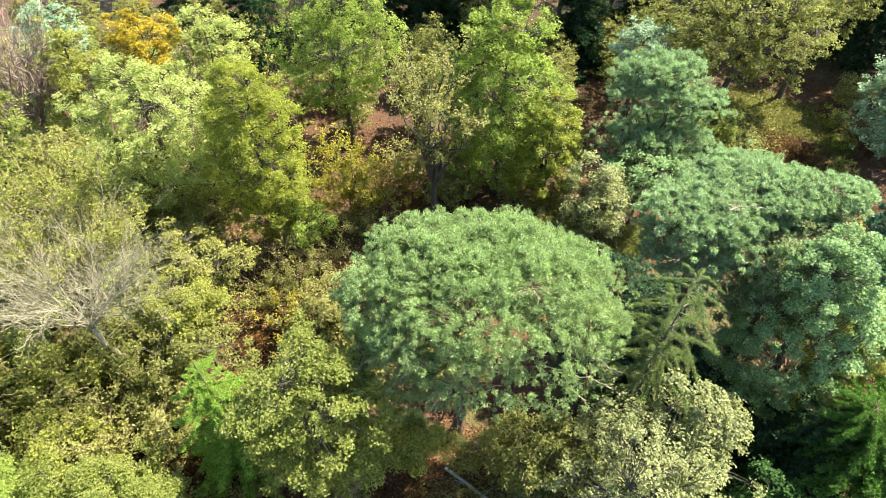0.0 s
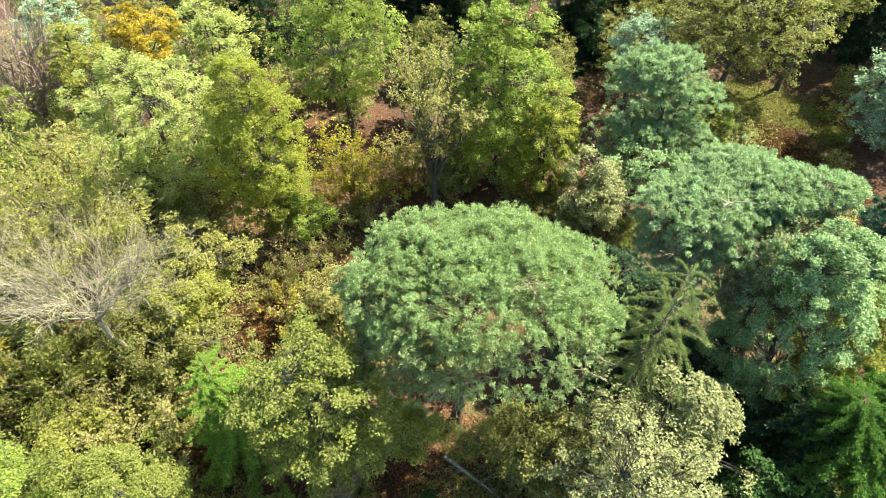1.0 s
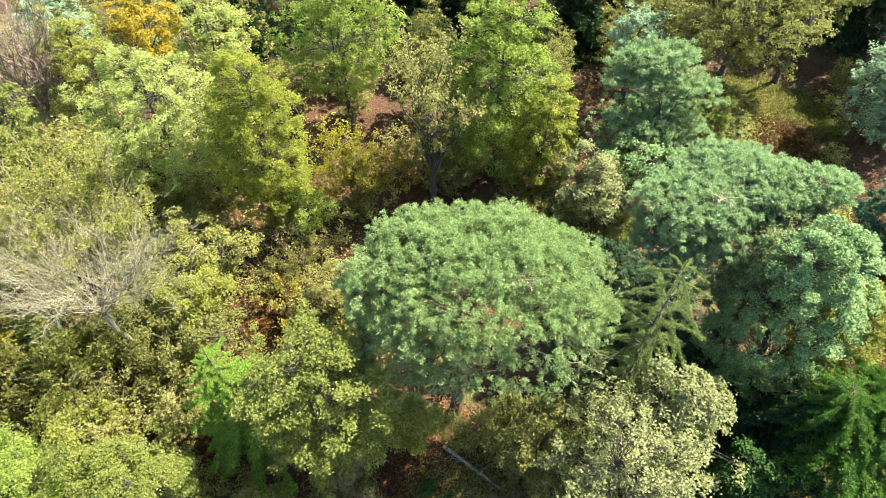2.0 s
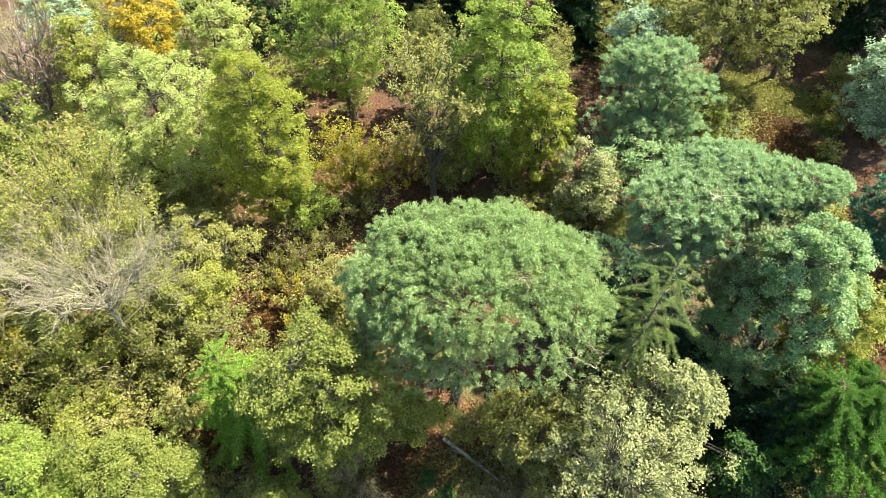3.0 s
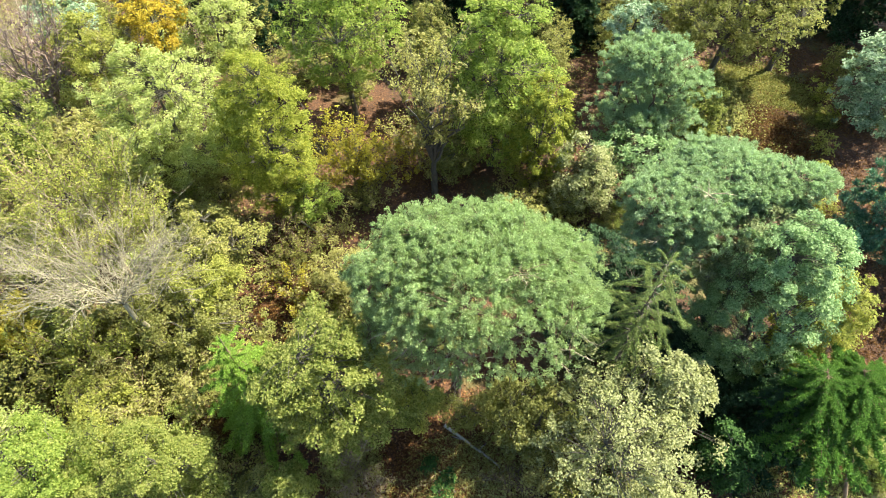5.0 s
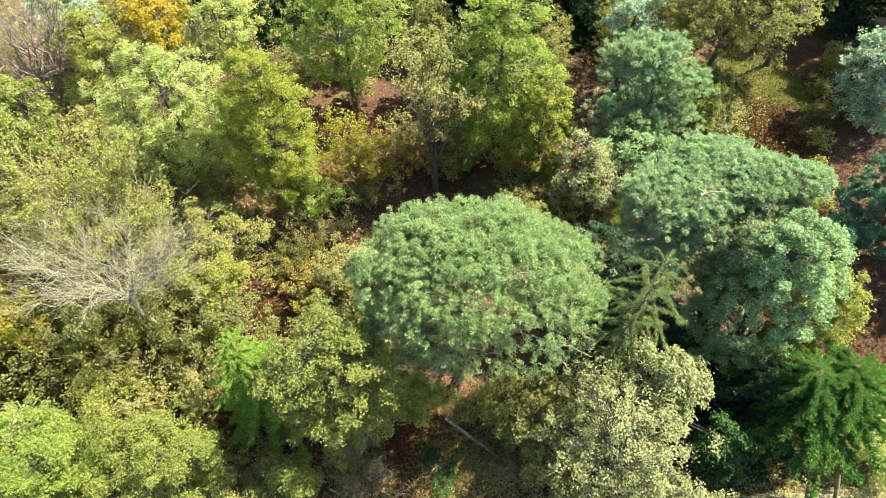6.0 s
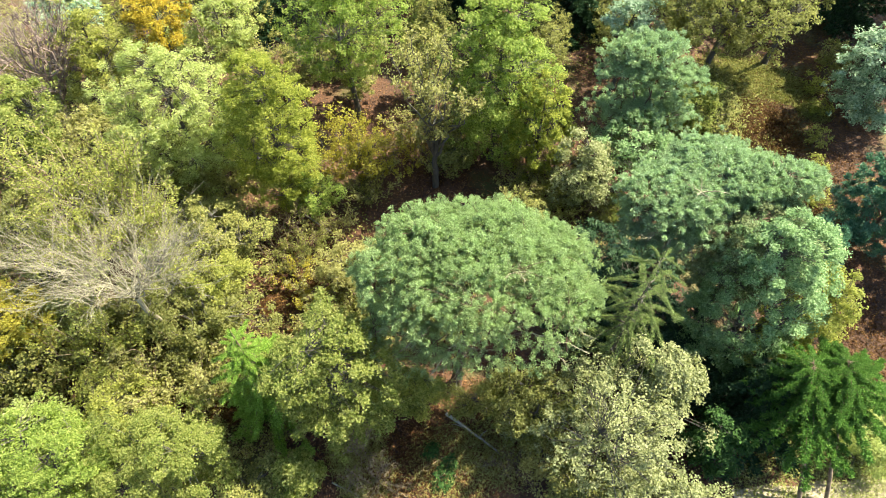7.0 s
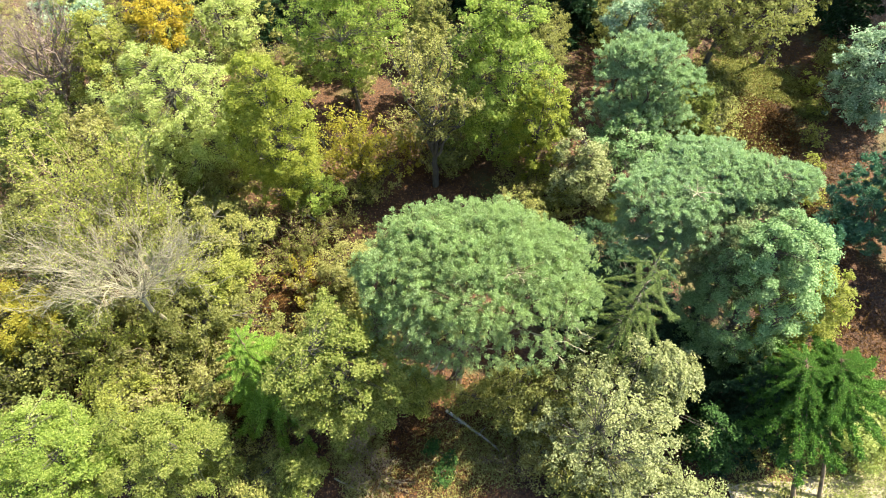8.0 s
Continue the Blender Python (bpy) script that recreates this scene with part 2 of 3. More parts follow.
    size = reach * rng.uniform(0.65, 1.3, (k, 1))
    pick = rng.integers(0, k, n)
    d = unit(rng.normal(size=(n, 3)) + tips[pick] * 0.7 + np.array([0, 0, 0.5]))
    at = lobes[pick] + d * size[pick] * rng.uniform(0.55, 1.0, (n, 1)) * np.array([1, 1, flat])
    return at, unit(d * 0.8 + tips[pick] * 0.5)


def even_clumps(rng, n, radii, shape, lump, hollow, stray):
    """Clumps spread evenly over a crown's skin, and fewer of them deeper in."""
    skin, out = clump_centres(rng, int(n * 0.72), radii, shape, lump, hollow)
    core, inner = clump_centres(rng, n - len(skin), radii, shape, lump, 0.6)
    at = np.concatenate([skin, core]) + rng.normal(0, stray * 0.5, (n, 3))
    return at, np.concatenate([out, inner])


def trunk_and_limbs(rng, ob, height, girth, centre, clumps, bark, limbs=6, twigs=True, lean=(0, 0), start=0.35):
    """The tapered trunk, a mesh for each limb, and the fine twigs that carry the clumps."""
    top = np.array([centre[0], centre[1], height])
    wood = Wood()
    line = bent(rng, (0, 0, -0.25), top, 10, 0, 0.012)
    line[1:-1, :2] += np.array(lean) * np.sin(np.linspace(0, math.pi, 8))[:, None]
    radii = girth * (1 - np.linspace(0, 1, 10) ** 1.2 * 0.85)
    radii[0] *= 1.45
    wood.tube(line, radii, 9)
    part("trunk", wood.mesh("trunk", bark), ob)
    order = rng.permutation(len(clumps))
    limb_lines = []
    for k in order[:limbs]:
        end = clumps[k] * 0.92 + np.array(centre) * 0.08
        s = min(0.92, max(start, (end[2] - 0.45 * np.linalg.norm(end[:2] - top[:2])) / height))
        i = s * 9
        root = line[int(i)] + (line[min(9, int(i) + 1)] - line[int(i)]) * (i - int(i))
        w = Wood()
        run = bent(rng, root, end, 8, 0.06, 0.05)
        w.tube(run, np.linspace(girth * 0.42 * (1.15 - s * 0.6), 0.015, 8), 6)
        part("limb", w.mesh("limb", bark), ob)
        limb_lines.append(run)
    if twigs and limb_lines:
        joints = np.concatenate([r[3:] for r in limb_lines])
        w = Wood()
        for c in clumps[::2]:
            j = joints[np.argmin(np.linalg.norm(joints - c, axis=1) + 0.6 * np.maximum(0, joints[:, 2] - c[2]))]
            w.tube(bent(rng, j, c, 4, 0.04, 0.08), np.array([0.017, 0.013, 0.009, 0.005]) * (1 + girth), 3)
        part("twig_mass", w.mesh("twigs", bark), ob, kind="stuff")


def broadleaf(name, x, y, zc, radii, leaf, seed, label, category="tree", shape="round", size=0.125, cover=1.5, clump=0.29, girth=0.16,
              bark="oak", lump=0.35, hollow=0.55, lift=0.9, group="", limbs=9, off=(0, 0), density=1.0, lobe=1.0):
    """A leafy tree or shrub: centre height and half widths of its crown, leaf kind and size."""
    rng = np.random.default_rng(seed)
    ob = thing(name, x - off[0], y - off[1], label, category, group)
    centre = np.array([off[0], off[1], zc - ob.location.z])
    rx, ry, rz = radii
    p = 1.6
    area = 4 * math.pi * (((rx * ry) ** p + (rx * rz) ** p + (ry * rz) ** p) / 3) ** (1 / p)
    n = int(max(24, area / (clump * clump * 2.4) * density))
    reach = lobe * min(1.15, max(0.4, 0.3 * min(rx, ry)))
    inner = tuple(max(0.25, r - 0.5 * reach) for r in radii)
    centres, tips = lobed(rng, n, inner, shape, lump, hollow, max(2, int(7 * lobe * lobe)), reach)
    low = 0.15 - centre[2]
    centres[:, 2] = np.maximum(centres[:, 2], low + 0.15 * rng.uniform(size=n))
    per = max(6, int(0.75 * cover * area / (0.31 * size * size) / n))
    jitter = unit(rng.normal(size=(n, per, 3))) * rng.uniform(0, 1, (n, per, 1)) ** 0.6 * clump * 1.25 * np.array([1, 1, 0.62]) * rng.uniform(0.6, 1.25, (n, 1, 1))
    at = (centres[:, None] + jitter).reshape(-1, 3)
    normal = np.repeat(tips, per, 0) * 0.55 + np.array([0, 0, lift]) + rng.normal(0, 0.45, at.shape)
    at[:, 2] = np.maximum(at[:, 2], low)
    part("crown", leaf_mesh("crown", rng, at + centre, normal, size, LEAF[leaf]), ob, kind="stuff")
    trunk_and_limbs(rng, ob, centre[2] + rz * 0.5, girth, centre, centres + centre, BARK[bark], limbs)
    return ob


def pine(name, x, y, zc, radii, leaf, seed, label, size=0.15, clump=0.3, tufts=62, girth=0.26, shape="dome", density=1.0, lump=0.22, off=(0, 0), limbs=10,
         hollow=0.4, needles=5, dead=0, tiers=(), bough=0.65, bare=()):
    """A pine with a broad crown of needle pads."""
    rng = np.random.default_rng(seed)
    ob = thing(name, x - off[0], y - off[1], label, "tree")
    centre = np.array([off[0], off[1], zc - ob.location.z])
    rx, ry, rz = radii
    n = int(2 * math.pi * (rx * ry + 0.5 * (rx + ry) * rz) / (clump * clump * 2.2) * density * 0.62)
    centres, tips = even_clumps(rng, n, tuple(max(0.3, r - 0.3) for r in radii), shape, lump, hollow, bough)
    for dx, dy, dz, f in tiers:   # smaller domes on the same tree
        k = int(n * f * f)
        more, ways = even_clumps(rng, k, tuple(max(0.3, r * f - 0.3) for r in radii), shape, lump, hollow, bough)
        centres, tips = np.concatenate([centres, more + np.array([dx, dy, dz])]), np.concatenate([tips, ways])
    # the flanks are thinner, in patches, so that boughs show
    thin = np.array([noise.noise(Vector(c) * 0.8 + Vector((seed, 0, 0))) + 0.4 * noise.noise(Vector(c) * 2.1) for c in centres])
    keep = (centres[:, 2] > 0.45 * rz) | (thin > -0.03) | (rng.uniform(size=len(centres)) < 0.3)
    centres, tips = centres[keep], tips[keep]
    n = len(centres)
    jitter = unit(rng.normal(size=(n, tufts, 3))) * rng.uniform(0.3, 1, (n, tufts, 1)) * clump * np.array([1, 1, 0.7]) * rng.uniform(0.6, 1.35, (n, 1, 1))
    at = (centres[:, None] + jitter).reshape(-1, 3)
    way = np.repeat(tips, tufts, 0) * 0.4 + jitter.reshape(-1, 3) / clump * 0.45 + rng.normal(0, 0.45, at.shape) + np.array([0, 0, 0.4])
    part("crown", tuft_mesh("crown", rng, at + centre, way, size, LEAF[leaf], needles), ob, kind="stuff")
    trunk_and_limbs(rng, ob, centre[2] + rz * 0.3, girth, centre, (centres + centre)[::4], BARK["pine"], limbs, start=0.5)
    for k in range(dead):
        a = rng.uniform(-2.7, -0.3)
        w = Wood()
        root = centre + np.array([math.cos(a) * rx * 0.62, math.sin(a) * ry * 0.62, -rz * rng.uniform(0.2, 0.9)])
        out = np.array([math.cos(a + rng.uniform(-0.7, 0.7)), math.sin(a + rng.uniform(-0.5, 0.5)), rng.uniform(-0.25, 0.3)])
        run = bent(rng, root, root + out * rng.uniform(0.9, 1.35) * np.array([rx * 0.33, ry * 0.36, 1]), 7, 0.06, 0.04)
        w.tube(run, np.linspace(0.034, 0.01, 7), 5)
        for i in (2, 3, 4, 5):
            d = unit(out + rng.normal(0, 0.55, 3)) * rng.uniform(0.35, 0.8)
            w.tube(bent(rng, run[i], run[i] + d, 4, 0.05, 0.06), np.linspace(0.016, 0.005, 4), 3)
        part("dead_branch", w.mesh("dead_branch", BARK["dead"]), ob, "bare bleached dead branch")
    for px, py, pz, reach in bare:   # sprays of bare twigs that break through the needles
        w = Wood()
        root = np.array([px, py, pz]) - np.array(ob.location)
        for k in range(5):
            a = k * 1.25 + rng.uniform(-0.3, 0.3)
            end = root + np.array([math.cos(a), 0.7 * math.sin(a) - 0.15, rng.uniform(0.1, 0.45)]) * reach * rng.uniform(0.6, 1.1)
            run = bent(rng, root, end, 6, 0.08, 0.06)
            w.tube(run, np.linspace(0.03, 0.008, 6), 5)
            for i in (2, 3, 4):
                w.tube(bent(rng, run[i], run[i] + unit(end - root + rng.normal(0, 0.5 * reach, 3)) * reach * 0.4, 4, 0.05, 0.06), np.linspace(0.013, 0.005, 4), 3)
        part("dead_branch", w.mesh("dead_branch", BARK["dead"]), ob, "bare bleached dead branch")
    return ob


def frond_mesh(rng, name, leaf, droop, dense, width, needle, hang=0.0):
    """A conifer branch one metre long, along +x, with its side shoots and needles."""
    s = np.linspace(0, 1, 9)
    line = np.stack([s, 0.02 * np.sin(s * 5 + rng.uniform(0, 6)), -droop * s ** 1.6 + 0.1 * droop * s], 1)
    at, way = [], []
    for k in range(dense):
        t = rng.uniform(0.12, 1.0)
        p = np.array([np.interp(t, s, line[:, i]) for i in range(3)])
        sd = 1 if k % 2 else -1
        reach = width * (1.05 - t) ** 0.6 * rng.uniform(0.3, 1)
        end = p + np.array([reach * 0.7, sd * reach, -0.25 * reach])
        for q in np.linspace(0, 1, 4):
            at.append(p + (end - p) * q)
            way.append((0.6, sd * 0.7, 0.35))
        at.append(p)
        way.append((0.5, 0, 0.9))
        if hang:   # shoots that hang under the branch
            drop = hang * rng.uniform(0.3, 1) * (1.15 - t)
            for q in (0.25, 0.5, 0.75, 1.0):
                at.append(p + np.array([0.06 * q * drop, sd * 0.25 * q * drop, -q * drop]))
                way.append((0.25, sd * 0.3, -0.8))
    at = np.array(at)
    return tuft_mesh(name, rng, at + rng.normal(0, 0.012, at.shape), np.array(way), needle, LEAF[leaf], 4, 0.4), line


def conifer(name, x, y, height, spread, leaf, seed, label, whorls=13, per=6, droop=0.35, dense=60, width=0.3, low=0.12, bark="brown", girth=0.16, bow=0.85, lean=(0, 0), needle=0.06, hang=0.0):
    """A spruce-like tree: drooping branches in whorls, each branch a part with its shoots."""
    rng = np.random.default_rng(seed)
    ob = thing(name, x, y, label, "tree")
    w = Wood()
    line = bent(rng, (0, 0, -0.2), (lean[0], lean[1], height), 10, 0, 0.004)
    w.tube(line, np.linspace(girth, 0.012, 10), 8)
    part("trunk", w.mesh("trunk", BARK[bark]), ob)
    kinds = []
    for k in range(5):
        shoots, run = frond_mesh(rng, "needles", leaf, droop * rng.uniform(0.7, 1.3), dense, width, needle, hang)
        stick = Wood()
        stick.tube(run, np.linspace(0.016, 0.003, 9), 5)
        kinds.append((stick.mesh("branch", BARK[bark]), shoots))
    for k in range(whorls):
        f = low + (1 - low) * (k + rng.uniform(-0.2, 0.2)) / whorls
        reach = spread * ((1 - f) / (1 - low)) ** bow + 0.18
        turn = rng.uniform(0, 360)
        for j in range(per):
            wood_me, shoots = kinds[(k + j * 3) % 5]
            z = height * min(0.985, f + rng.uniform(-0.02, 0.02))
            r = reach * rng.uniform(0.75, 1.15)
            i = z / height
            m = pose(lean[0] * i, lean[1] * i, z, rng.uniform(-12, 12), rng.uniform(-8, 10) - 28 * max(0, f - 0.6), turn + j * 360 / per + rng.uniform(-14, 14)) @ Matrix.Scale(r, 4)
            b = part("branch", wood_me, ob)
            b.matrix_basis = m
            part("needles", shoots, b)
    return ob


def bare_tree(name, x, y, zc, radii, seed, label, bark="dead", limbs=12, forks=7, twigs=6, girth=0.15, leaf="", leaves=0, size=0.12, off=(0, 0), category="tree", thick=1.0):
    """A tree or bush whose branches show, with few leaves or none."""
    rng = np.random.default_rng(seed)
    ob = thing(name, x - off[0], y - off[1], label, category)
    centre = np.array([off[0], off[1], zc - ob.location.z])
    rx, ry, rz = radii
    w = Wood()
    crotch = centre * np.array([1, 1, 0]) * 0.8 + np.array([0, 0, max(0.15, centre[2] - rz)])
    w.tube(bent(rng, (0, 0, -0.2), crotch, 6, 0, 0.03), np.linspace(girth * 1.2, girth * 0.8, 6), 8)
    part("trunk", w.mesh("trunk", BARK[bark]), ob)
    fine, ends = Wood(), []
    for k in range(limbs):
        a = k * 2.4 + rng.uniform(-0.4, 0.4)
        e = rng.uniform(-0.15, 1.0)
        c = math.sqrt(max(0.05, 1 - max(0, e) ** 2))
        tip = centre + np.array([rx * c * math.cos(a), ry * c * math.sin(a), rz * e]) * rng.uniform(0.8, 1.1)
        run = bent(rng, crotch, tip, 9, 0.08, 0.05)
        limb = Wood()
        limb.tube(run, np.linspace(girth * 0.5, 0.012, 9) * thick, 5)
        part("limb", limb.mesh("limb", BARK[bark]), ob)
        for f in range(forks):
            i = rng.integers(2, 9)
            d = unit(run[i] - crotch) * rng.uniform(0.4, 1.1) + rng.normal(0, 0.38, 3) + np.array([0, 0, 0.15])
            end = run[i] + d * rx * 0.38
            sub = bent(rng, run[i], end, 5, 0.05, 0.07)
            fine.tube(sub, np.linspace(0.022, 0.008, 5) * thick, 4)
            for t in range(twigs):
                q = sub[rng.integers(1, 5)]
                tw = unit(d) * 0.5 + rng.normal(0, 0.33, 3) + np.array([0, 0, 0.1])
                stop = q + tw * rx * 0.26
                fine.tube(np.array([q, stop]), np.array([0.011, 0.005]) * thick, 3)
                ends += [q, stop, (q + stop) / 2]
    part("twig_mass", fine.mesh("twigs", BARK[bark]), ob, kind="stuff")
    if leaves:
        at = np.array(ends)[rng.integers(0, len(ends), leaves)] + rng.normal(0, 0.09, (leaves, 3))
        part("leaves", leaf_mesh("leaves", rng, at, rng.normal(0, 0.6, at.shape) + np.array([0, 0, 0.9]), size, LEAF[leaf]), ob, kind="stuff")
    return ob


# ---- ground ----
def forest_ground():
    s = np.linspace(-1, 1, 221)
    run = 62 * s + 2400 * np.sign(s) * np.abs(s) ** 9
    gx, gy = np.meshgrid(run, run + 22, indexing="ij")
    z = np.array([lie(a, b) if abs(a) < 150 and abs(b) < 180 else 0.0 for a, b in zip(gx.ravel(), gy.ravel())])
    v = np.stack([gx.ravel(), gy.ravel(), z], 1)
    i, j = np.meshgrid(np.arange(220), np.arange(220), indexing="ij")
    f = np.stack([i * 221 + j, (i + 1) * 221 + j, (i + 1) * 221 + j + 1, i * 221 + j + 1], -1).reshape(-1, 4)
    tagged(new("ground", mesh_of("ground", v, f, FOREST_FLOOR, True)), "reddish brown forest floor of soil and leaf litter", "ground", kind="structure")


def sandy_track():
    n = 60
    s = np.linspace(0, 1, n)
    x = 14.2 + 30 * s
    y = 5.95 + 0.115 * (x - 15) + 0.35 * np.sin(x * 0.22)
    rng = np.random.default_rng(5)
    v, f = [], []
    cols = np.linspace(-1, 1, 7)
    for i in range(n):
        half = 0.68 + rng.normal(0, 0.07)
        for c in cols:
            px, py = x[i] - 0.1 * c * half, y[i] + c * half
            v.append((px, py, lie(px, py) + 0.05 - 0.055 * abs(c) ** 4))
    for i in range(n - 1):
        for c in range(6):
            f.append((i * 7 + c, (i + 1) * 7 + c, (i + 1) * 7 + c + 1, i * 7 + c + 1))
    tagged(new("track", mesh_of("track", v, f, TRACK, True)), "pale sandy footpath through the woodland", "path", kind="structure")


def scatter(name, leaf, count, seed, spots, size, label, category, high=0.05, slim=0.62, up=0.8):
    """Loose leaves strewn in soft round patches: (x, y, radius, share)."""
    rng = np.random.default_rng(seed)
    share = np.array([s[3] for s in spots], float)
    pick = rng.choice(len(spots), count, p=share / share.sum())
    base = np.array([s[:2] for s in spots])[pick] + unit(rng.normal(size=(count, 2))) * (rng.uniform(0, 1, (count, 1)) ** 0.5 + rng.normal(0, 0.15, (count, 1))) * np.array([s[2] for s in spots])[pick][:, None]
    z = np.array([lie(a, b) for a, b in base]) + 0.015 + rng.uniform(0, 1, count) ** 2 * high
    at = np.column_stack([base, z])
    normal = rng.normal(0, 0.4, at.shape) + np.array([0, 0, up])
    return tagged(new(name, leaf_mesh(name, rng, at, normal, size, LEAF[leaf], slim)), label, category, kind="stuff")


forest_ground()
sandy_track()

# ---- the pines ----
pine("pine_tree", 1.35, 12.3, 10.5, (5.3, 3.7, 2.8), "pine", 11, "large domed pine with dense green needles and brown trunk", clump=0.15, tufts=30, girth=0.28, off=(0.75, 0.3), limbs=18, density=1.9, dead=10, size=0.075, lump=0.24, hollow=0.26, needles=4, bough=0.22, tiers=((-2.3, -0.9, -2.4, 0.52), (-1.3, 0.9, 1.1, 0.42), (0.9, 1.5, 1.25, 0.36), (2.8, 0.9, 0.9, 0.36), (-3.2, 0.6, 0.0, 0.4), (3.9, -0.8, -0.4, 0.3)), bare=((2.7, 11.3, 12.6, 0.8), (2.9, 10.2, 10.3, 0.5), (1.2, 10.1, 8.6, 0.9)))
pine("pine_tree", 11.0, 17.2, 9.6, (3.1, 2.5, 1.6), "pine_grey", 12, "broad flat-topped pine with pale green needles in several domes", clump=0.17, tufts=32, off=(-0.4, 0.4), density=1.7, lump=0.2, hollow=0.24, limbs=9, dead=7, size=0.1, needles=4, bough=0.22, tiers=((2.8, 0.4, 0.7, 0.75), (1.4, 1.4, 0.5, 0.8), (4.9, 0.1, 1.1, 0.5), (-0.9, -0.9, -1.2, 0.75), (1.6, -0.7, -0.5, 0.85), (4.2, -0.8, -0.6, 0.65)), bare=((11.2, 16.3, 11.0, 0.9),))
pine("pine_tree", 12.3, 27.3, 5.2, (3.7, 2.4, 1.5), "pine_grey", 13, "tiered pine with pale green needles in layered pads", density=0.9, lump=0.4, hollow=0.4, limbs=8, clump=0.2, tufts=34, size=0.11, needles=4, bough=0.25, tiers=((-0.7, 0.9, 4.0, 0.72), (-1.6, 0.4, 3.0, 0.6), (1.3, 0.4, 2.4, 0.62)))
pine("pine_tree", 26.2, 21.3, 3.8, (3.3, 2.8, 3.8), "pine_blue", 14, "bushy blue-green pine beside the clearing", shape="egg", limbs=6, girth=0.16, size=0.2, tufts=44, needles=4)
# extra pine out of view, added to shade the ground at the right
pine("pine_tree", 30.5, 18.4, 4.0, (3.0, 2.8, 3.8), "pine_blue", 16, "bushy blue-green pine beside the clearing", shape="egg", limbs=6, girth=0.16, size=0.2, tufts=44, needles=4)
pine("pine_tree", 21.8, 19.0, 2.6, (1.3, 1.3, 2.2), "pine_blue", 15, "small blue-green pine beside the clearing", shape="egg", limbs=4, girth=0.08, size=0.2, tufts=44, needles=4)

# ---- the spruces and other conifers ----
conifer("spruce_tree", 8.3, 12.1, 13.0, 3.1, "spruce", 21, "slender spruce with drooping olive-green branches and bare tips", whorls=10, per=6, droop=0.6, dense=120, width=0.014, low=0.3, needle=0.018, bow=0.45, girth=0.045, bark="oak", hang=0.04)
conifer("fir_tree", -8.5, 10.4, 9.9, 2.6, "fresh", 22, "young fir with fresh green drooping branches", whorls=13, per=7, droop=0.5, dense=60, width=0.16, low=0.15, needle=0.045, bow=0.6, hang=0.06)
conifer("fir_tree", 17.3, 5.6, 8.0, 2.5, "fir", 23, "leaning dark fir with sunlit top over the path", whorls=10, per=8, droop=0.4, dense=60, width=0.17, low=0.64, bow=0.5, needle=0.045, lean=(-1.9, 4.2), girth=0.12, hang=0.12)
conifer("fir_tree", 18.6, 5.7, 7.8, 2.3, "fir", 28, "leaning green fir with sunlit top beside the path", whorls=9, per=9, droop=0.3, dense=60, width=0.17, low=0.76, bow=0.5, needle=0.045, lean=(-1.6, 4.2), girth=0.11, hang=0.1)
# stands for the shade beside the path, through its near-black needles
conifer("fir_tree", 14.9, 9.7, 7.0, 3.1, "dark", 24, "dark fir beside the path, shade put into its needle colour", whorls=9, per=7, droop=0.45, dense=36, width=0.26, low=0.2, bow=0.7, needle=0.09)
conifer("spruce_tree", -14.5, 42.5, 10.0, 3.0, "dark", 25, "dark blue-green spruce, shade put into its near-black needles", whorls=11, per=6, dense=24, width=0.34, needle=0.12)
conifer("spruce_tree", 10.5, 43.0, 10.0, 3.0, "dark", 26, "dark blue-green spruce, shade put into its near-black needles", whorls=11, per=6, dense=24, width=0.34, needle=0.12)
# spruces added to cover and shade the sunlit ground at the far edge
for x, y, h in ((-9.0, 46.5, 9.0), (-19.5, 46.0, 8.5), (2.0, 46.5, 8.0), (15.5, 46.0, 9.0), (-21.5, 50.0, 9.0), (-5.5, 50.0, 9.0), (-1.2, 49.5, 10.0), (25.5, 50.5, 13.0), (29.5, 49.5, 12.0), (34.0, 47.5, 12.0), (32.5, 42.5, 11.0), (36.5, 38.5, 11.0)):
    conifer("spruce_tree", x, y, h, 2.8, "dark", 60 + int(x), "dark blue-green spruce, shade put into its near-black needles", whorls=10, per=6, dense=20, width=0.34, needle=0.13)
conifer("spruce_tree", -24.5, 13.5, 8.0, 2.4, "dark", 27, "dark blue-green spruce, shade put into its near-black needles", whorls=11, per=6, dense=24, width=0.34, needle=0.12)

# ---- the leafy trees ----
broadleaf("alder_tree", 14.8, 13.7, 6.4, (2.7, 2.6, 6.0), "grey_green", 31, "tall alder with grey-green leaves", shape="egg", cover=2.0, girth=0.2, lump=0.1, lobe=0.22, hollow=0.35, size=0.1)
broadleaf("ash_tree", 14.4, 15.5, 7.4, (3.0, 2.2, 3.3), "ash", 58, "grey-green ash beside the flat-topped pine", cover=1.7, girth=0.16, lump=0.2, lobe=0.4, size=0.1)
broadleaf("maple_tree", 17.4, 13.1, 4.6, (1.6, 1.8, 4.6), "yellow", 32, "yellow-leaved maple lit by the sun", shape="egg", cover=1.8, lobe=0.7, lump=0.2)
broadleaf("oak_tree", 19.0, 34.8, 7.9, (5.2, 4.2, 3.2), "olive", 33, "spreading oak with olive autumn leaves", size=0.165, cover=1.4, girth=0.25, lump=0.45)
broadleaf("oak_tree", 25.2, 38.2, 8.6, (3.4, 3.0, 2.6), "olive", 57, "spreading oak with pale olive leaves beside the clearing", size=0.165, cover=1.4, girth=0.2, lump=0.5)
broadleaf("oak_tree", 12.9, 35.5, 6.2, (1.9, 1.9, 1.7), "white_green", 34, "small pale grey-green tree", size=0.155)
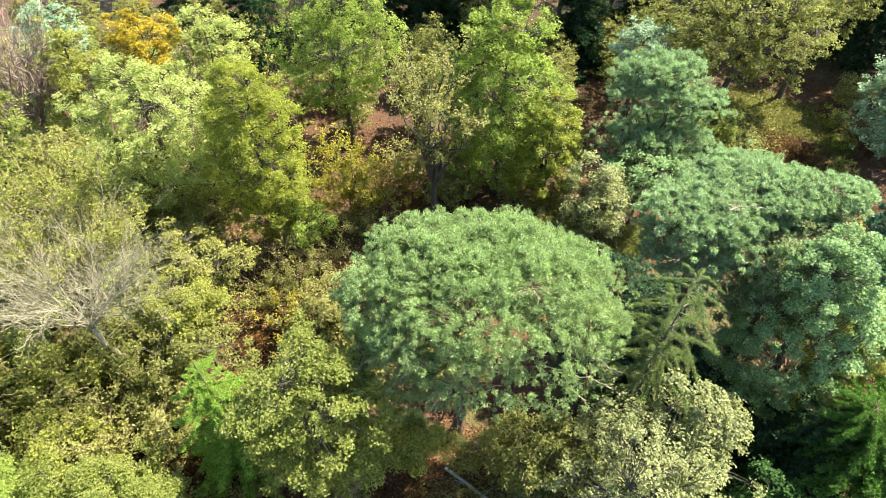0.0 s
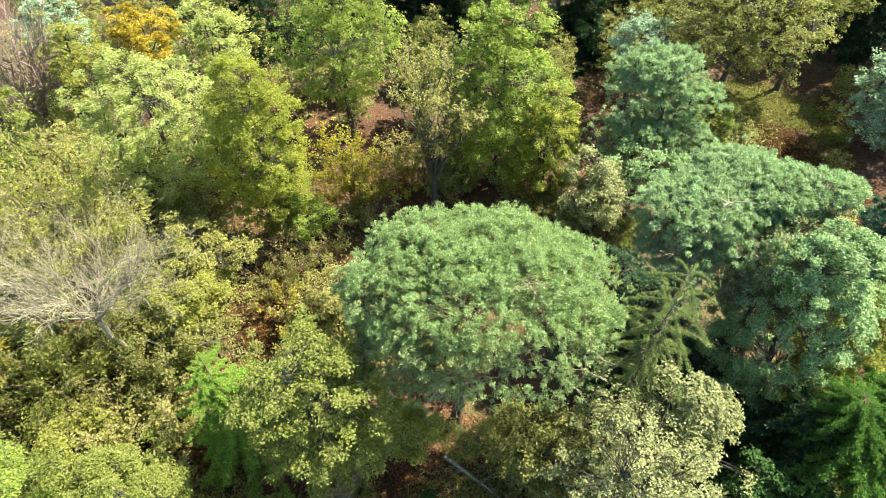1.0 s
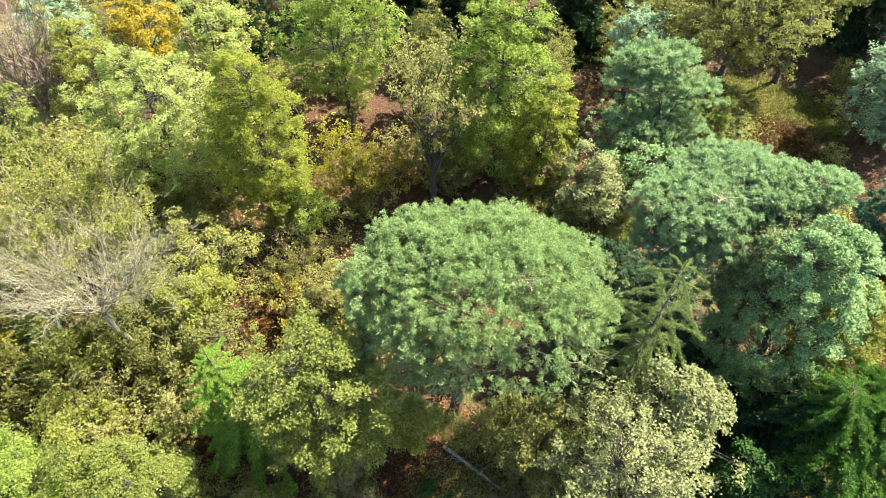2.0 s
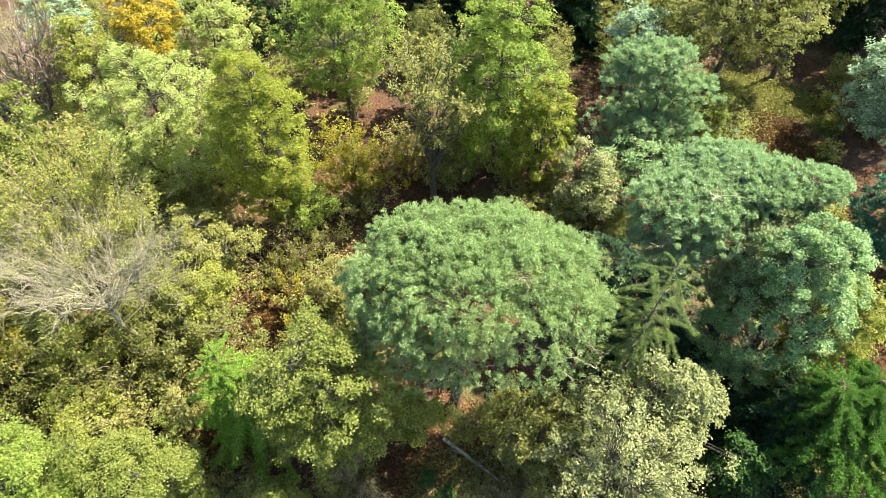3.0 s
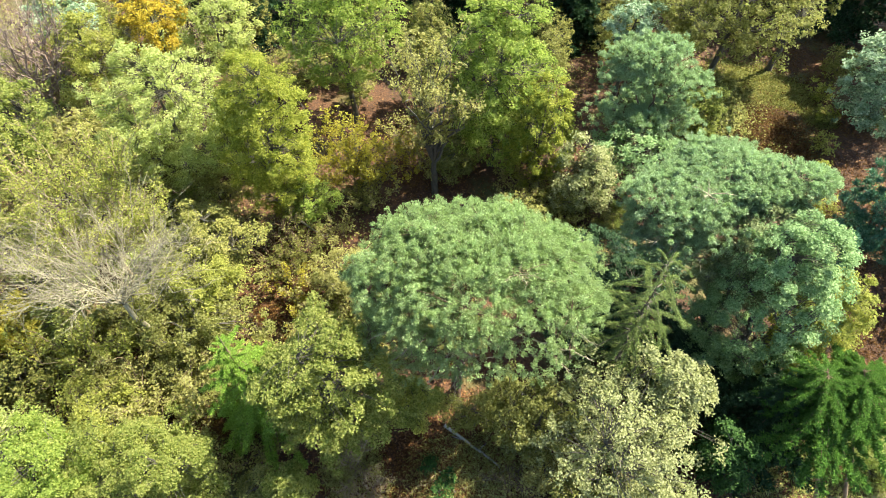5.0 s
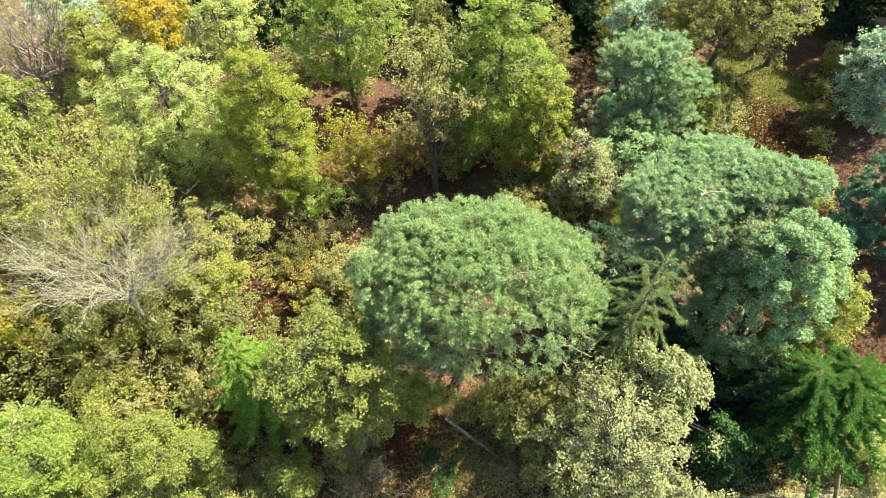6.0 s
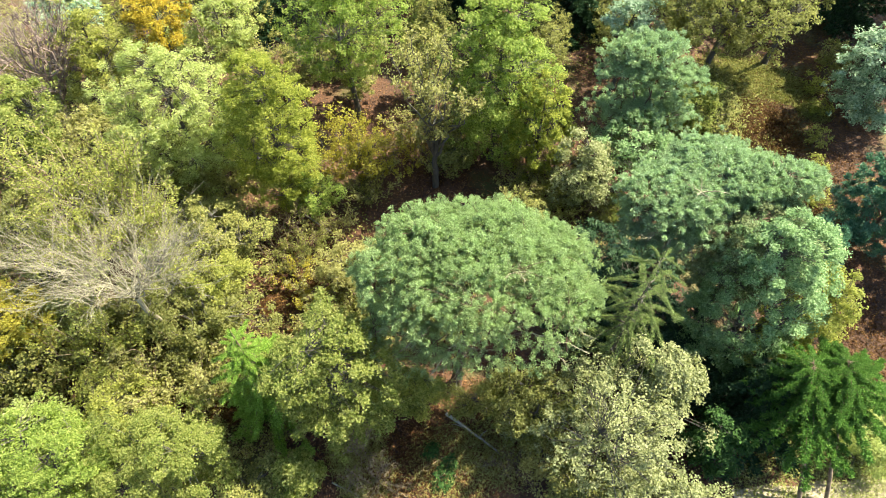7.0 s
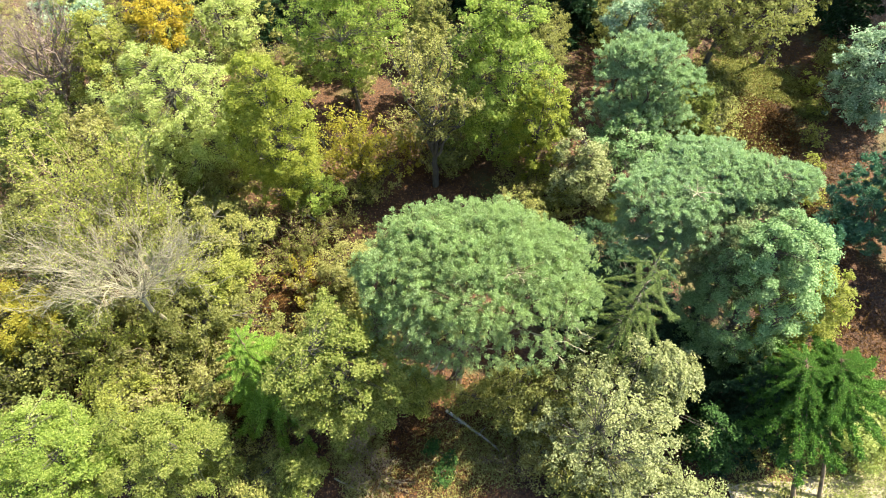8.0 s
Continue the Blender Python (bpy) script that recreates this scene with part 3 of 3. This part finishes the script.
broadleaf("oak_tree", 7.9, 8.5, 4.4, (3.7, 2.9, 3.7), "pale_oak", 35, "oak with pale yellow-green leaves and open branches", cover=1.0, clump=0.26, lump=0.65, hollow=0.75, lobe=0.8, girth=0.2, size=0.115, limbs=9)
broadleaf("oak_tree", 9.6, 5.4, 2.6, (2.6, 1.6, 2.4), "pale_oak", 117, "low oak with pale yellow-green leaves", cover=1.2, clump=0.26, lump=0.6, girth=0.1, size=0.115, limbs=6)
broadleaf("oak_tree", 4.5, 9.5, 3.1, (2.6, 1.9, 2.6), "olive", 36, "thin young oak with olive leaves under the pine", cover=1.0, lump=0.6, lobe=0.6, girth=0.1, hollow=0.7)
broadleaf("hazel_bush", -1.7, 10.6, 2.7, (1.8, 1.2, 2.3), "oak", 76, "green hazel bush beside the leafy oak", "bush", cover=1.0, girth=0.05, lump=0.7, size=0.11)
broadleaf("hazel_bush", 3.6, 10.8, 2.0, (1.8, 1.0, 1.8), "olive", 77, "olive hazel bush beneath the pine", "bush", cover=1.1, girth=0.06, lump=0.5, size=0.11)
broadleaf("hazel_bush", 1.6, 10.3, 1.8, (1.7, 1.0, 1.5), "olive", 119, "thin olive hazel bush before the pine trunk", "bush", cover=0.8, lobe=0.7, girth=0.05, lump=0.7, size=0.11)
broadleaf("hazel_bush", -1.4, 10.6, 2.2, (1.3, 1.0, 2.0), "yellow", 120, "thin yellowing hazel bush beside the pine trunk", "bush", cover=0.8, girth=0.05, lump=0.7, size=0.11)
broadleaf("oak_tree", 10.3, 9.9, 6.0, (1.3, 1.2, 1.8), "pale_oak", 37, "slim tree with pale green leaves", girth=0.08)
broadleaf("oak_tree", -4.7, 9.6, 6.8, (3.0, 2.5, 4.3), "oak", 38, "leafy oak with yellow-green foliage", cover=1.8, lump=0.35, girth=0.2, size=0.11, clump=0.26, lobe=0.6, limbs=6)
broadleaf("hazel_bush", -17.0, 6.6, 5.0, (2.9, 2.4, 3.0), "tall", 39, "pale green leafy tree top", cover=1.5, size=0.1)
broadleaf("hazel_bush", -12.4, 6.9, 4.6, (3.0, 2.2, 2.9), "oak", 40, "green leafy bushy tree", cover=1.5, size=0.1)
bare_tree("birch_tree", -16.2, 17.0, 8.8, (3.1, 2.6, 3.6), 41, "thin birch with yellow-olive leaves on pale twigs", bark="tan", leaf="yellow", leaves=17000, size=0.125, limbs=22, forks=9, twigs=7, girth=0.13)
broadleaf("willow_tree", -15.0, 25.0, 7.2, (3.9, 3.1, 4.7), "willow", 42, "large willow with pale green leaves and forked trunk", cover=1.4, girth=0.24, lump=0.2, lobe=0.5, size=0.115)
broadleaf("birch_tree", -9.4, 23.6, 7.2, (2.5, 2.3, 5.7), "birch", 43, "dense birch with yellow-green leaves", cover=1.9, bark="oak", lump=0.12, lobe=0.4, hollow=0.45, density=1.2, size=0.115)
broadleaf("birch_tree", -6.2, 32.8, 8.4, (3.9, 3.0, 4.7), "tall", 44, "tall birch with dark trunk and thin green leaves", size=0.14, cover=1.15, lump=0.3, girth=0.2, lobe=0.6)
broadleaf("birch_tree", 3.4, 28.4, 7.0, (3.6, 3.0, 6.9), "tall", 45, "tall leafy birch in yellowing green leaf", shape="egg", size=0.14, cover=1.6, lump=0.22, girth=0.22, lobe=0.5)
broadleaf("birch_tree", 6.0, 26.6, 4.6, (2.2, 2.0, 4.4), "birch", 56, "yellow-green birch lit by the sun", shape="egg", size=0.14, cover=1.5, lump=0.2, girth=0.14, lobe=0.5)
bare_tree("ash_tree", -0.5, 26.0, 7.4, (2.5, 2.2, 4.6), 46, "slender ash with sparse pale leaves and dark forked trunk", bark="oak", leaf="straw", leaves=6000, size=0.15, girth=0.2, limbs=15)
broadleaf("maple_tree", -18.2, 33.6, 7.6, (2.1, 2.0, 2.5), "gold", 47, "golden-leaved maple in autumn colour", size=0.155, cover=1.3)
broadleaf("birch_tree", -22.5, 32.4, 6.0, (2.5, 2.3, 3.6), "yellow", 48, "yellowing birch with thin leaves", size=0.155, cover=1.1)
broadleaf("whitebeam_tree", -15.2, 35.6, 5.6, (2.6, 2.2, 3.2), "willow", 49, "pale-leaved tree at the edge of shade", size=0.155, cover=1.3)
broadleaf("whitebeam_tree", 30.0, 32.3, 4.0, (3.3, 3.0, 4.4), "white_green", 50, "round whitebeam with silvery green leaves", size=0.165, cover=1.6)
bare_tree("rowan_tree", -25.6, 31.2, 6.8, (3.4, 2.8, 3.6), 51, "almost leafless rowan with reddish grey twigs", bark="pink", limbs=24, forks=9, twigs=8, thick=1.2, leaf="straw", leaves=900, size=0.15)
broadleaf("maple_tree", -23.4, 23.6, 8.6, (2.5, 2.4, 3.4), "oak", 52, "fresh green maple with dense leaves", size=0.14)
broadleaf("maple_tree", -20.7, 13.0, 5.8, (2.3, 2.0, 2.2), "amber", 53, "golden yellow maple among bare branches", cover=1.2)
broadleaf("whitebeam_tree", -26.5, 37.5, 5.6, (2.3, 2.2, 2.4), "white_green", 54, "silvery green leafy tree at the edge", size=0.165)
bare_tree("dead_tree", -14.2, 13.5, 9.3, (4.0, 3.1, 2.3), 55, "dead leafless tree with pale grey branches", limbs=24, forks=12, twigs=8, thick=0.55, girth=0.13)

# ---- the bushes beneath ----
bare_tree("hazel_bush", -5.5, 26.0, 2.3, (2.6, 2.2, 2.6), 61, "golden hazel bush with thin leaves over dark stems", bark="oak", leaf="amber", leaves=8000, size=0.15, limbs=14, girth=0.06, category="bush")
broadleaf("hazel_bush", -5.6, 17.6, 3.2, (1.5, 1.4, 1.6), "straw", 62, "yellowing bush with pale leaves", "bush", cover=1.1, girth=0.06)
broadleaf("hazel_bush", -11.7, 15.7, 5.2, (1.9, 1.7, 1.7), "yellow", 63, "yellow-leaved bush beside the dead tree", "bush", cover=1.1, girth=0.07)
bare_tree("elder_bush", -17.0, 12.5, 3.4, (2.4, 2.2, 2.6), 64, "straggling yellow-leaved thicket on brown stems", "brown", leaf="yellow", leaves=5000, size=0.15, girth=0.06, category="bush")
bare_tree("elder_bush", -13.6, 11.0, 2.8, (2.5, 2.2, 2.4), 65, "straggling straw-coloured thicket with brown stems", "brown", leaf="straw", leaves=6000, size=0.15, girth=0.06, category="bush")
bare_tree("elder_bush", -10.3, 20.6, 1.4, (2.4, 2.2, 2.2), 66, "leafless brown thicket over the litter", "brown", leaf="straw", leaves=900, girth=0.05, category="bush")
broadleaf("holly_bush", 8.4, 23.9, 3.5, (1.9, 1.8, 3.4), "pale_oak", 67, "pale-leaved bush between the pines", "bush", cover=1.1, girth=0.07, size=0.14)
broadleaf("holly_bush", -7.9, 23.3, 2.5, (1.4, 1.4, 2.2), "tall", 68, "green bush under the birch", "bush", girth=0.05, size=0.14)
broadleaf("holly_bush", 16.6, 29.6, 3.3, (1.6, 1.6, 2.6), "oak", 69, "fresh green bush beside the clearing", "bush", girth=0.05, size=0.15)
broadleaf("holly_bush", 11.5, 25.6, 4.2, (2.7, 2.2, 2.2), "grey_green", 70, "grey-green tree in the shade of a pine", "bush", girth=0.08, size=0.14)
broadleaf("holly_bush", 12.7, 8.0, 2.6, (1.5, 1.4, 2.6), "fern", 71, "fresh green bush in half shade", "bush", girth=0.06)
broadleaf("willow_bush", 20.7, 8.5, 1.7, (2.3, 1.8, 1.9), "willow", 72, "pale dry willow bush beside the path", "bush", cover=1.1, girth=0.05, lump=0.6)
broadleaf("willow_bush", 24.6, 10.0, 1.7, (2.3, 1.9, 1.9), "willow", 75, "pale green willow bush beside the path", "bush", cover=1.0, girth=0.05, lump=0.6)
broadleaf("holly_bush", -8.8, 6.3, 2.0, (1.5, 1.4, 1.9), "bramble", 73, "dark green bush beside the oak", "bush", girth=0.05)
broadleaf("holly_bush", -6.9, 6.5, 2.4, (1.3, 1.2, 2.2), "oak", 74, "leafy green bush beside the oak", "bush", girth=0.05)

broadleaf("hazel_bush", -12.6, 14.6, 4.0, (3.2, 2.6, 2.6), "olive", 111, "yellow-olive thicket beneath the dead tree", "bush", cover=1.2, girth=0.07, lump=0.5)
broadleaf("hazel_bush", -21.0, 17.5, 5.5, (2.6, 2.4, 3.0), "olive", 112, "grey-olive leafy tree in thin leaf", "tree", cover=1.2, girth=0.1, lump=0.4)
broadleaf("hazel_bush", -15.5, 9.6, 3.0, (2.4, 2.0, 2.4), "yellow", 113, "golden hazel in thin leaf", "bush", cover=0.9, girth=0.06, lump=0.5)
broadleaf("hazel_bush", -12.2, 19.0, 4.0, (2.4, 2.0, 2.6), "bramble", 114, "green leafy bush under the willow", "bush", cover=1.1, girth=0.06, lump=0.5)

for seed, x, y, r in ((161, 27.9, 35.0, 1.0), (162, 27.4, 32.6, 0.8), (163, 26.2, 29.6, 0.9), (164, 25.3, 27.2, 0.7), (165, 24.2, 24.2, 0.8)):
    broadleaf("hazel_bush", x, y, r * 0.9, (r, r * 0.9, r), "yellow", seed, "small yellowing bush at the edge of the clearing", "bush", cover=0.6, girth=0.03, limbs=4, lump=0.5, size=0.15, lobe=0.7)
for seed, x, y, r in ((166, -11.3, 10.2, 1.0), (167, -14.3, 11.3, 1.1), (168, -9.7, 16.6, 0.9), (169, -7.6, 15.0, 1.0), (170, -8.1, 17.6, 0.9)):
    broadleaf("bracken_clump", x, y, r * 0.6, (r, r * 0.9, r * 0.6), "bracken", seed, "russet clump of withered bracken", "bracken", cover=1.0, girth=0.02, limbs=3, lump=0.4, size=0.13, lobe=0.7)

# added bushes: their near-black leaves stand for shade over sunlit soil
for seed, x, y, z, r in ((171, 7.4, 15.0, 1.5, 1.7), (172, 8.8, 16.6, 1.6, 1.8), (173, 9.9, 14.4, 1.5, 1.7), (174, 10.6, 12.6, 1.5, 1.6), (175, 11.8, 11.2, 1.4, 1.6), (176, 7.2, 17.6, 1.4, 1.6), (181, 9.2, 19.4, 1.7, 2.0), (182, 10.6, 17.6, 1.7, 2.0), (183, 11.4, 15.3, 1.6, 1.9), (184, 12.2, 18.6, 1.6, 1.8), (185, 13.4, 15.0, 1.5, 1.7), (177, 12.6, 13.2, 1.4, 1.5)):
    broadleaf("shade_fill_bush", x, y, z, (r, r, z), "dark", seed, "added dark green bush standing in for deep shade", "bush", cover=1.3, girth=0.05, limbs=4, lump=0.3, size=0.14, lobe=0.6)
for seed, x, y, z, r, leaf in ((179, 4.9, 7.4, 1.4, 1.4, "straw"), (180, 4.0, 9.0, 1.3, 1.2, "pale_oak")):
    broadleaf("hazel_bush", x, y, z, (r, r * 0.8, z), leaf, seed, "thin pale-leaved hazel bush over the soil", "bush", cover=0.75, girth=0.04, limbs=4, lump=0.6, size=0.11, lobe=0.7)

# ---- undergrowth: a few kinds of bush, repeated ----
def thickets():
    rng = np.random.default_rng(90)
    kinds = [
        bare_tree("bush", -8.5, 13.4, 1.0, (1.5, 1.5, 1.4), 91, "straggling brown bush with few straw-coloured leaves", "brown", 8, 5, 4, 0.04, "straw", 1000, 0.14, category="bush"),
        bare_tree("bush", -11.0, 12.0, 1.2, (1.6, 1.5, 1.5), 92, "loose bush with yellowing olive leaves", "brown", 8, 5, 4, 0.04, "olive", 1900, 0.15, category="bush"),
        broadleaf("bush", -14.6, 19.0, 1.5, (1.5, 1.4, 1.6), "bramble", 93, "dense green bramble bush over the litter", "bush", cover=0.9, girth=0.04, limbs=3, lump=0.4, size=0.16, lobe=0.6),
        broadleaf("bush", -18.5, 20.0, 1.7, (1.4, 1.4, 1.9), "oak", 94, "young leafy green bush of the undergrowth", "bush", cover=0.9, girth=0.04, limbs=3, lump=0.4, size=0.16, lobe=0.6),
        bare_tree("bush", -2.0, 27.5, 1.0, (1.4, 1.4, 1.5), 95, "thin amber-leaved bush over russet litter", "brown", 7, 5, 4, 0.04, "amber", 900, 0.15, category="bush"),
    ]
    for ob in kinds:
        tagged(ob, group="undergrowth bushes")
    # x from, x to, y from, y to, how many, which kinds
    for x0, x1, y0, y1, n, which in (
        (-24, -7, 7, 20, 14, (0, 1, 1, 2, 3, 0)), (-26, -9, 20, 38, 10, (0, 1, 2, 3, 3)), (-10.5, -2.5, 12.5, 22, 16, (0, 0, 0, 4, 1)),
        (-6, 8, 23, 31, 12, (4, 0, 2)), (-22, 14, 34, 52, 12, (2, 3, 0, 2)), (10, 15, 8.5, 12, 3, (2,)), (5, 12, 22.5, 26, 6, (2, 3, 1)),
        (15, 20, 25, 36, 8, (2, 1)), (-4, 1, 14, 19, 5, (0, 1, 2)), (4.5, 8, 5.5, 7.5, 4, (1, 2)), (27, 34, 14, 40, 10, (2, 2, 0)), (21, 27, 8.5, 11, 5, (1, 3, 0)),
    ):
        for k in range(n):
            x, y, kind = rng.uniform(x0, x1), rng.uniform(y0, y1), which[rng.integers(len(which))]
            copy_thing(kinds[kind], pose(x, y, lie(x, y), 0, 0, rng.uniform(0, 360)) @ Matrix.Scale(rng.uniform(0.6, 1.25), 4))


def saplings():
    """Half-grown trees that fill the gaps of the wood, in a few kinds."""
    rng = np.random.default_rng(120)
    kinds = [
        broadleaf("sapling", -19.6, 27.2, 3.2, (1.9, 1.8, 2.6), "straw", 121, "half-grown tree in thin straw-coloured leaf", cover=0.95, girth=0.06, limbs=4, lump=0.4, size=0.16, lobe=0.6),
        broadleaf("sapling", -12.4, 28.6, 3.4, (2.0, 1.8, 2.7), "olive", 122, "half-grown tree in olive autumn leaf", cover=0.95, girth=0.06, limbs=4, lump=0.4, size=0.16, lobe=0.6),
        broadleaf("sapling", -18.8, 22.6, 3.3, (1.9, 1.9, 2.6), "willow", 123, "half-grown tree in pale green leaf", cover=0.95, girth=0.06, limbs=4, lump=0.4, size=0.16, lobe=0.6),
        broadleaf("sapling", -21.5, 28.4, 3.0, (1.8, 1.8, 2.5), "bramble", 124, "half-grown tree in dull green leaf", cover=0.95, girth=0.06, limbs=4, lump=0.4, size=0.16, lobe=0.6),
        bare_tree("sapling", -19.5, 30.6, 3.8, (2.0, 1.9, 2.8), 125, "half-grown tree with bare brownish twigs and few leaves", "pink", 9, 6, 5, 0.06, "straw", 500, 0.15, thick=0.9),
    ]
    for ob in kinds:
        tagged(ob, group="half-grown trees")
    # x from, x to, y from, y to, spacing, which kinds
    for x0, x1, y0, y1, gap, which in (
        (-30, -10.8, 8.5, 21, 3.5, (0, 1, 1, 0, 2, 3)), (-33, -10.5, 21, 48, 3.9, (0, 1, 2, 3, 4, 4)),
        (4.6, 7, 21.5, 24, 2.6, (1, 3)), (-9, 10, 34, 47, 4.4, (3, 1, 3)), (14, 21, 38, 46, 3.6, (3, 1)),
    ):
        x = x0
        while x < x1:
            y = y0
            while y < y1:
                px, py = x + rng.uniform(-1, 1) * gap * 0.36, y + rng.uniform(-1, 1) * gap * 0.36
                k = which[rng.integers(len(which))]
                copy_thing(kinds[k], pose(px, py, lie(px, py), 0, 0, rng.uniform(0, 360)) @ Matrix.Diagonal((*(rng.uniform(0.75, 1.15) * np.array([1, 1, rng.uniform(0.8, 1.15)])), 1)))
                y += gap
            x += gap


thickets()
saplings()
# beeches added with crowns out of view, to throw shade on the far ground
for seed, x, y in ((101, 30, 46), (102, 37, 48), (103, 23.5, 47), (104, 43, 45), (105, 14, 48), (106, 4, 48.5), (107, -6, 48), (108, 36, 40), (109, 9, 44), (110, 30, 53), (111, 38, 54), (112, 46, 52), (113, 20, 54), (114, -16, 52), (115, -26, 55), (116, -7, 57), (117, 1, 58), (118, 9, 57), (119, 27, 59), (120, 35, 60)):
    broadleaf("shade_beech", x, y, 9.4, (4.4, 4.0, 4.2), "tall", seed, "tall leafy beech added out of view to shade the far ground", size=0.42, cover=1.3, girth=0.22, clump=0.6)

# ---- what lies on the ground ----
scatter("leaf_litter", "litter", 34000, 81, [(-4, 8, 3, 2), (1, 9, 3, 6), (1.5, 8.2, 2, 3), (24, 28, 6, 4), (24, 20, 4, 2), (0, 24, 4, 2), (-9, 20, 3, 2), (-5, 31, 4, 1), (10, 33, 8, 2), (-11, 10, 4, 1)], 0.13, "fallen brown and russet leaves on the soil", "leaf litter")
scatter("undergrowth", "bramble", 40000, 82, [(-14, 12, 6, 3), (-12, 24, 7, 2), (20, 27, 4, 1), (6, 22, 4, 1), (-3, 18, 4, 1), (14, 40, 12, 2), (19, 34, 4, 2), (15, 9, 5, 1)], 0.16, "low green bramble and fern over the floor", "undergrowth", 0.7)
scatter("clearing_grass", "bramble", 22000, 86, [(24, 36.5, 2.4, 3), (26, 35.5, 1.8, 2), (22, 37.5, 2, 1), (27.3, 33, 1.2, 1)], 0.22, "low olive grass in the clearing", "grass", 0.2, 0.2, 0.3)
scatter("path_grass", "grass", 30000, 83, [(16, 7.8, 2.2, 1), (20, 8.6, 2.6, 2), (24, 9, 3, 1), (17, 4.2, 2, 2), (20, 4.6, 1.6, 2), (23.5, 5.4, 1.6, 2), (22, 7.2, 1.5, 1)], 0.22, "dry pale grass beside the path", "grass", 0.3, 0.14, 0.2)
scatter("bracken", "bracken", 26000, 84, [(22.5, 31, 3.2, 6), (25, 26, 4, 2), (23, 22, 3, 2), (23, 15, 3, 2), (28, 37, 6, 2), (-1, 30, 4, 2), (-2, 8, 2, 1)], 0.2, "russet bracken fronds over the forest floor", "bracken", 0.4, 0.3, 0.5)


def fallen(name, a, b, thick, bark, label, category, seed, stubs=3):
    """A fallen trunk or stick that lies on the floor from a to b."""
    rng = np.random.default_rng(seed)
    ob = thing(name, a[0], a[1], label, category)
    s = np.linspace(0, 1, 9)
    x, y = a[0] + (b[0] - a[0]) * s, a[1] + (b[1] - a[1]) * s
    bend = rng.normal(0, 0.05, 9) * np.sin(s * math.pi)
    z = np.array([lie(p, q) for p, q in zip(x, y)]) + a[2] + (b[2] - a[2]) * s + thick * 0.8
    line = np.stack([x + bend, y - bend, z], 1) - np.array(ob.location)
    w = Wood()
    w.tube(line, thick * np.linspace(1, 0.55, 9), 8)
    part("stem", w.mesh("stem", BARK[bark]), ob)
    for k in range(stubs):
        i = rng.integers(3, 8)
        t = Wood()
        end = line[i] + np.array([rng.uniform(-0.7, 0.7), rng.uniform(-0.7, 0.7), rng.uniform(0.05, 0.35)])
        t.tube(bent(rng, line[i], end, 5, 0.05, 0.08), np.linspace(thick * 0.4, 0.008, 5), 5)
        part("side_branch", t.mesh("side_branch", BARK[bark]), ob)
    return ob


fallen("fallen_log", (0.1, 10.3, 0.1), (2.7, 8.3, 0.05), 0.095, "birch", "pale birch log lying on the forest floor", "log", 131)
fallen("fallen_branch", (1.0, 7.2, 0.0), (3.4, 8.2, 0.1), 0.04, "dead", "thin grey fallen branch on the litter", "branch", 132)
fallen("fallen_branch", (-1.6, 7.0, 0.0), (-0.2, 7.9, 0.1), 0.045, "tan", "thin brown fallen branch on the litter", "branch", 133)
fallen("fallen_branch", (-5.6, 6.9, 0.0), (-4.2, 6.2, 0.1), 0.05, "dead", "bleached fallen branch on the litter", "branch", 134)
fallen("fallen_branch", (-4.9, 9.4, 0.1), (-3.4, 7.9, 0.2), 0.04, "tan", "dry fallen branch among brushwood", "branch", 135)
fallen("fallen_branch", (-17.0, 24.4, 2.6), (-14.4, 21.7, 0.6), 0.06, "birch", "pale broken branch leaning in the thicket", "branch", 136)
fallen("fallen_branch", (-8.6, 22.6, 1.2), (-6.9, 21.7, 0.6), 0.06, "birch", "pale fallen stem in the thicket", "branch", 137)
fallen("fallen_branch", (-0.8, 9.0, 0.0), (0.6, 7.0, 0.1), 0.035, "dead", "thin grey fallen branch on the litter", "branch", 138)
bare_tree("brushwood_heap", -4.2, 8.2, 0.6, (1.5, 1.6, 0.8), 139, "heap of dry tan brushwood and grass", "tan", 12, 8, 6, 0.03, "straw", 700, 0.1, category="brushwood", thick=0.9)
bare_tree("brushwood_heap", -3.4, 6.9, 0.4, (1.3, 1.2, 0.6), 140, "heap of dry tan brushwood on the litter", "tan", 12, 8, 6, 0.03, "bracken", 500, 0.1, category="brushwood", thick=0.9)
bare_tree("brushwood_heap", 3.4, 7.3, 0.5, (1.2, 1.0, 0.7), 141, "heap of dry brown brushwood beside the oak", "brown", 12, 8, 6, 0.03, "straw", 500, 0.1, category="brushwood", thick=0.9)
for seed, x, y in ((151, -0.6, 8.3), (152, 0.3, 7.6), (153, -0.1, 6.9)):
    broadleaf("fern_clump", x, y, 0.3, (0.45, 0.4, 0.3), "fern", seed, "small dark green fern clump on bare soil", "fern", size=0.12, girth=0.015, limbs=2, clump=0.2)
# dry grass round the heaps, with more added to brighten the shaded soil
scatter("dry_grass", "straw", 22000, 85, [(-4.5, 8.4, 1.4, 6), (-3.8, 7.0, 1.4, 4), (0.3, 7.6, 2.2, 4), (2.2, 8.4, 1.6, 3), (3.2, 7.4, 1.2, 1), (-5.2, 9.6, 1.0, 1)], 0.2, "dry tan grass on the floor, strewn further to lighten shaded soil", "grass", 0.3, 0.16, 0.5)
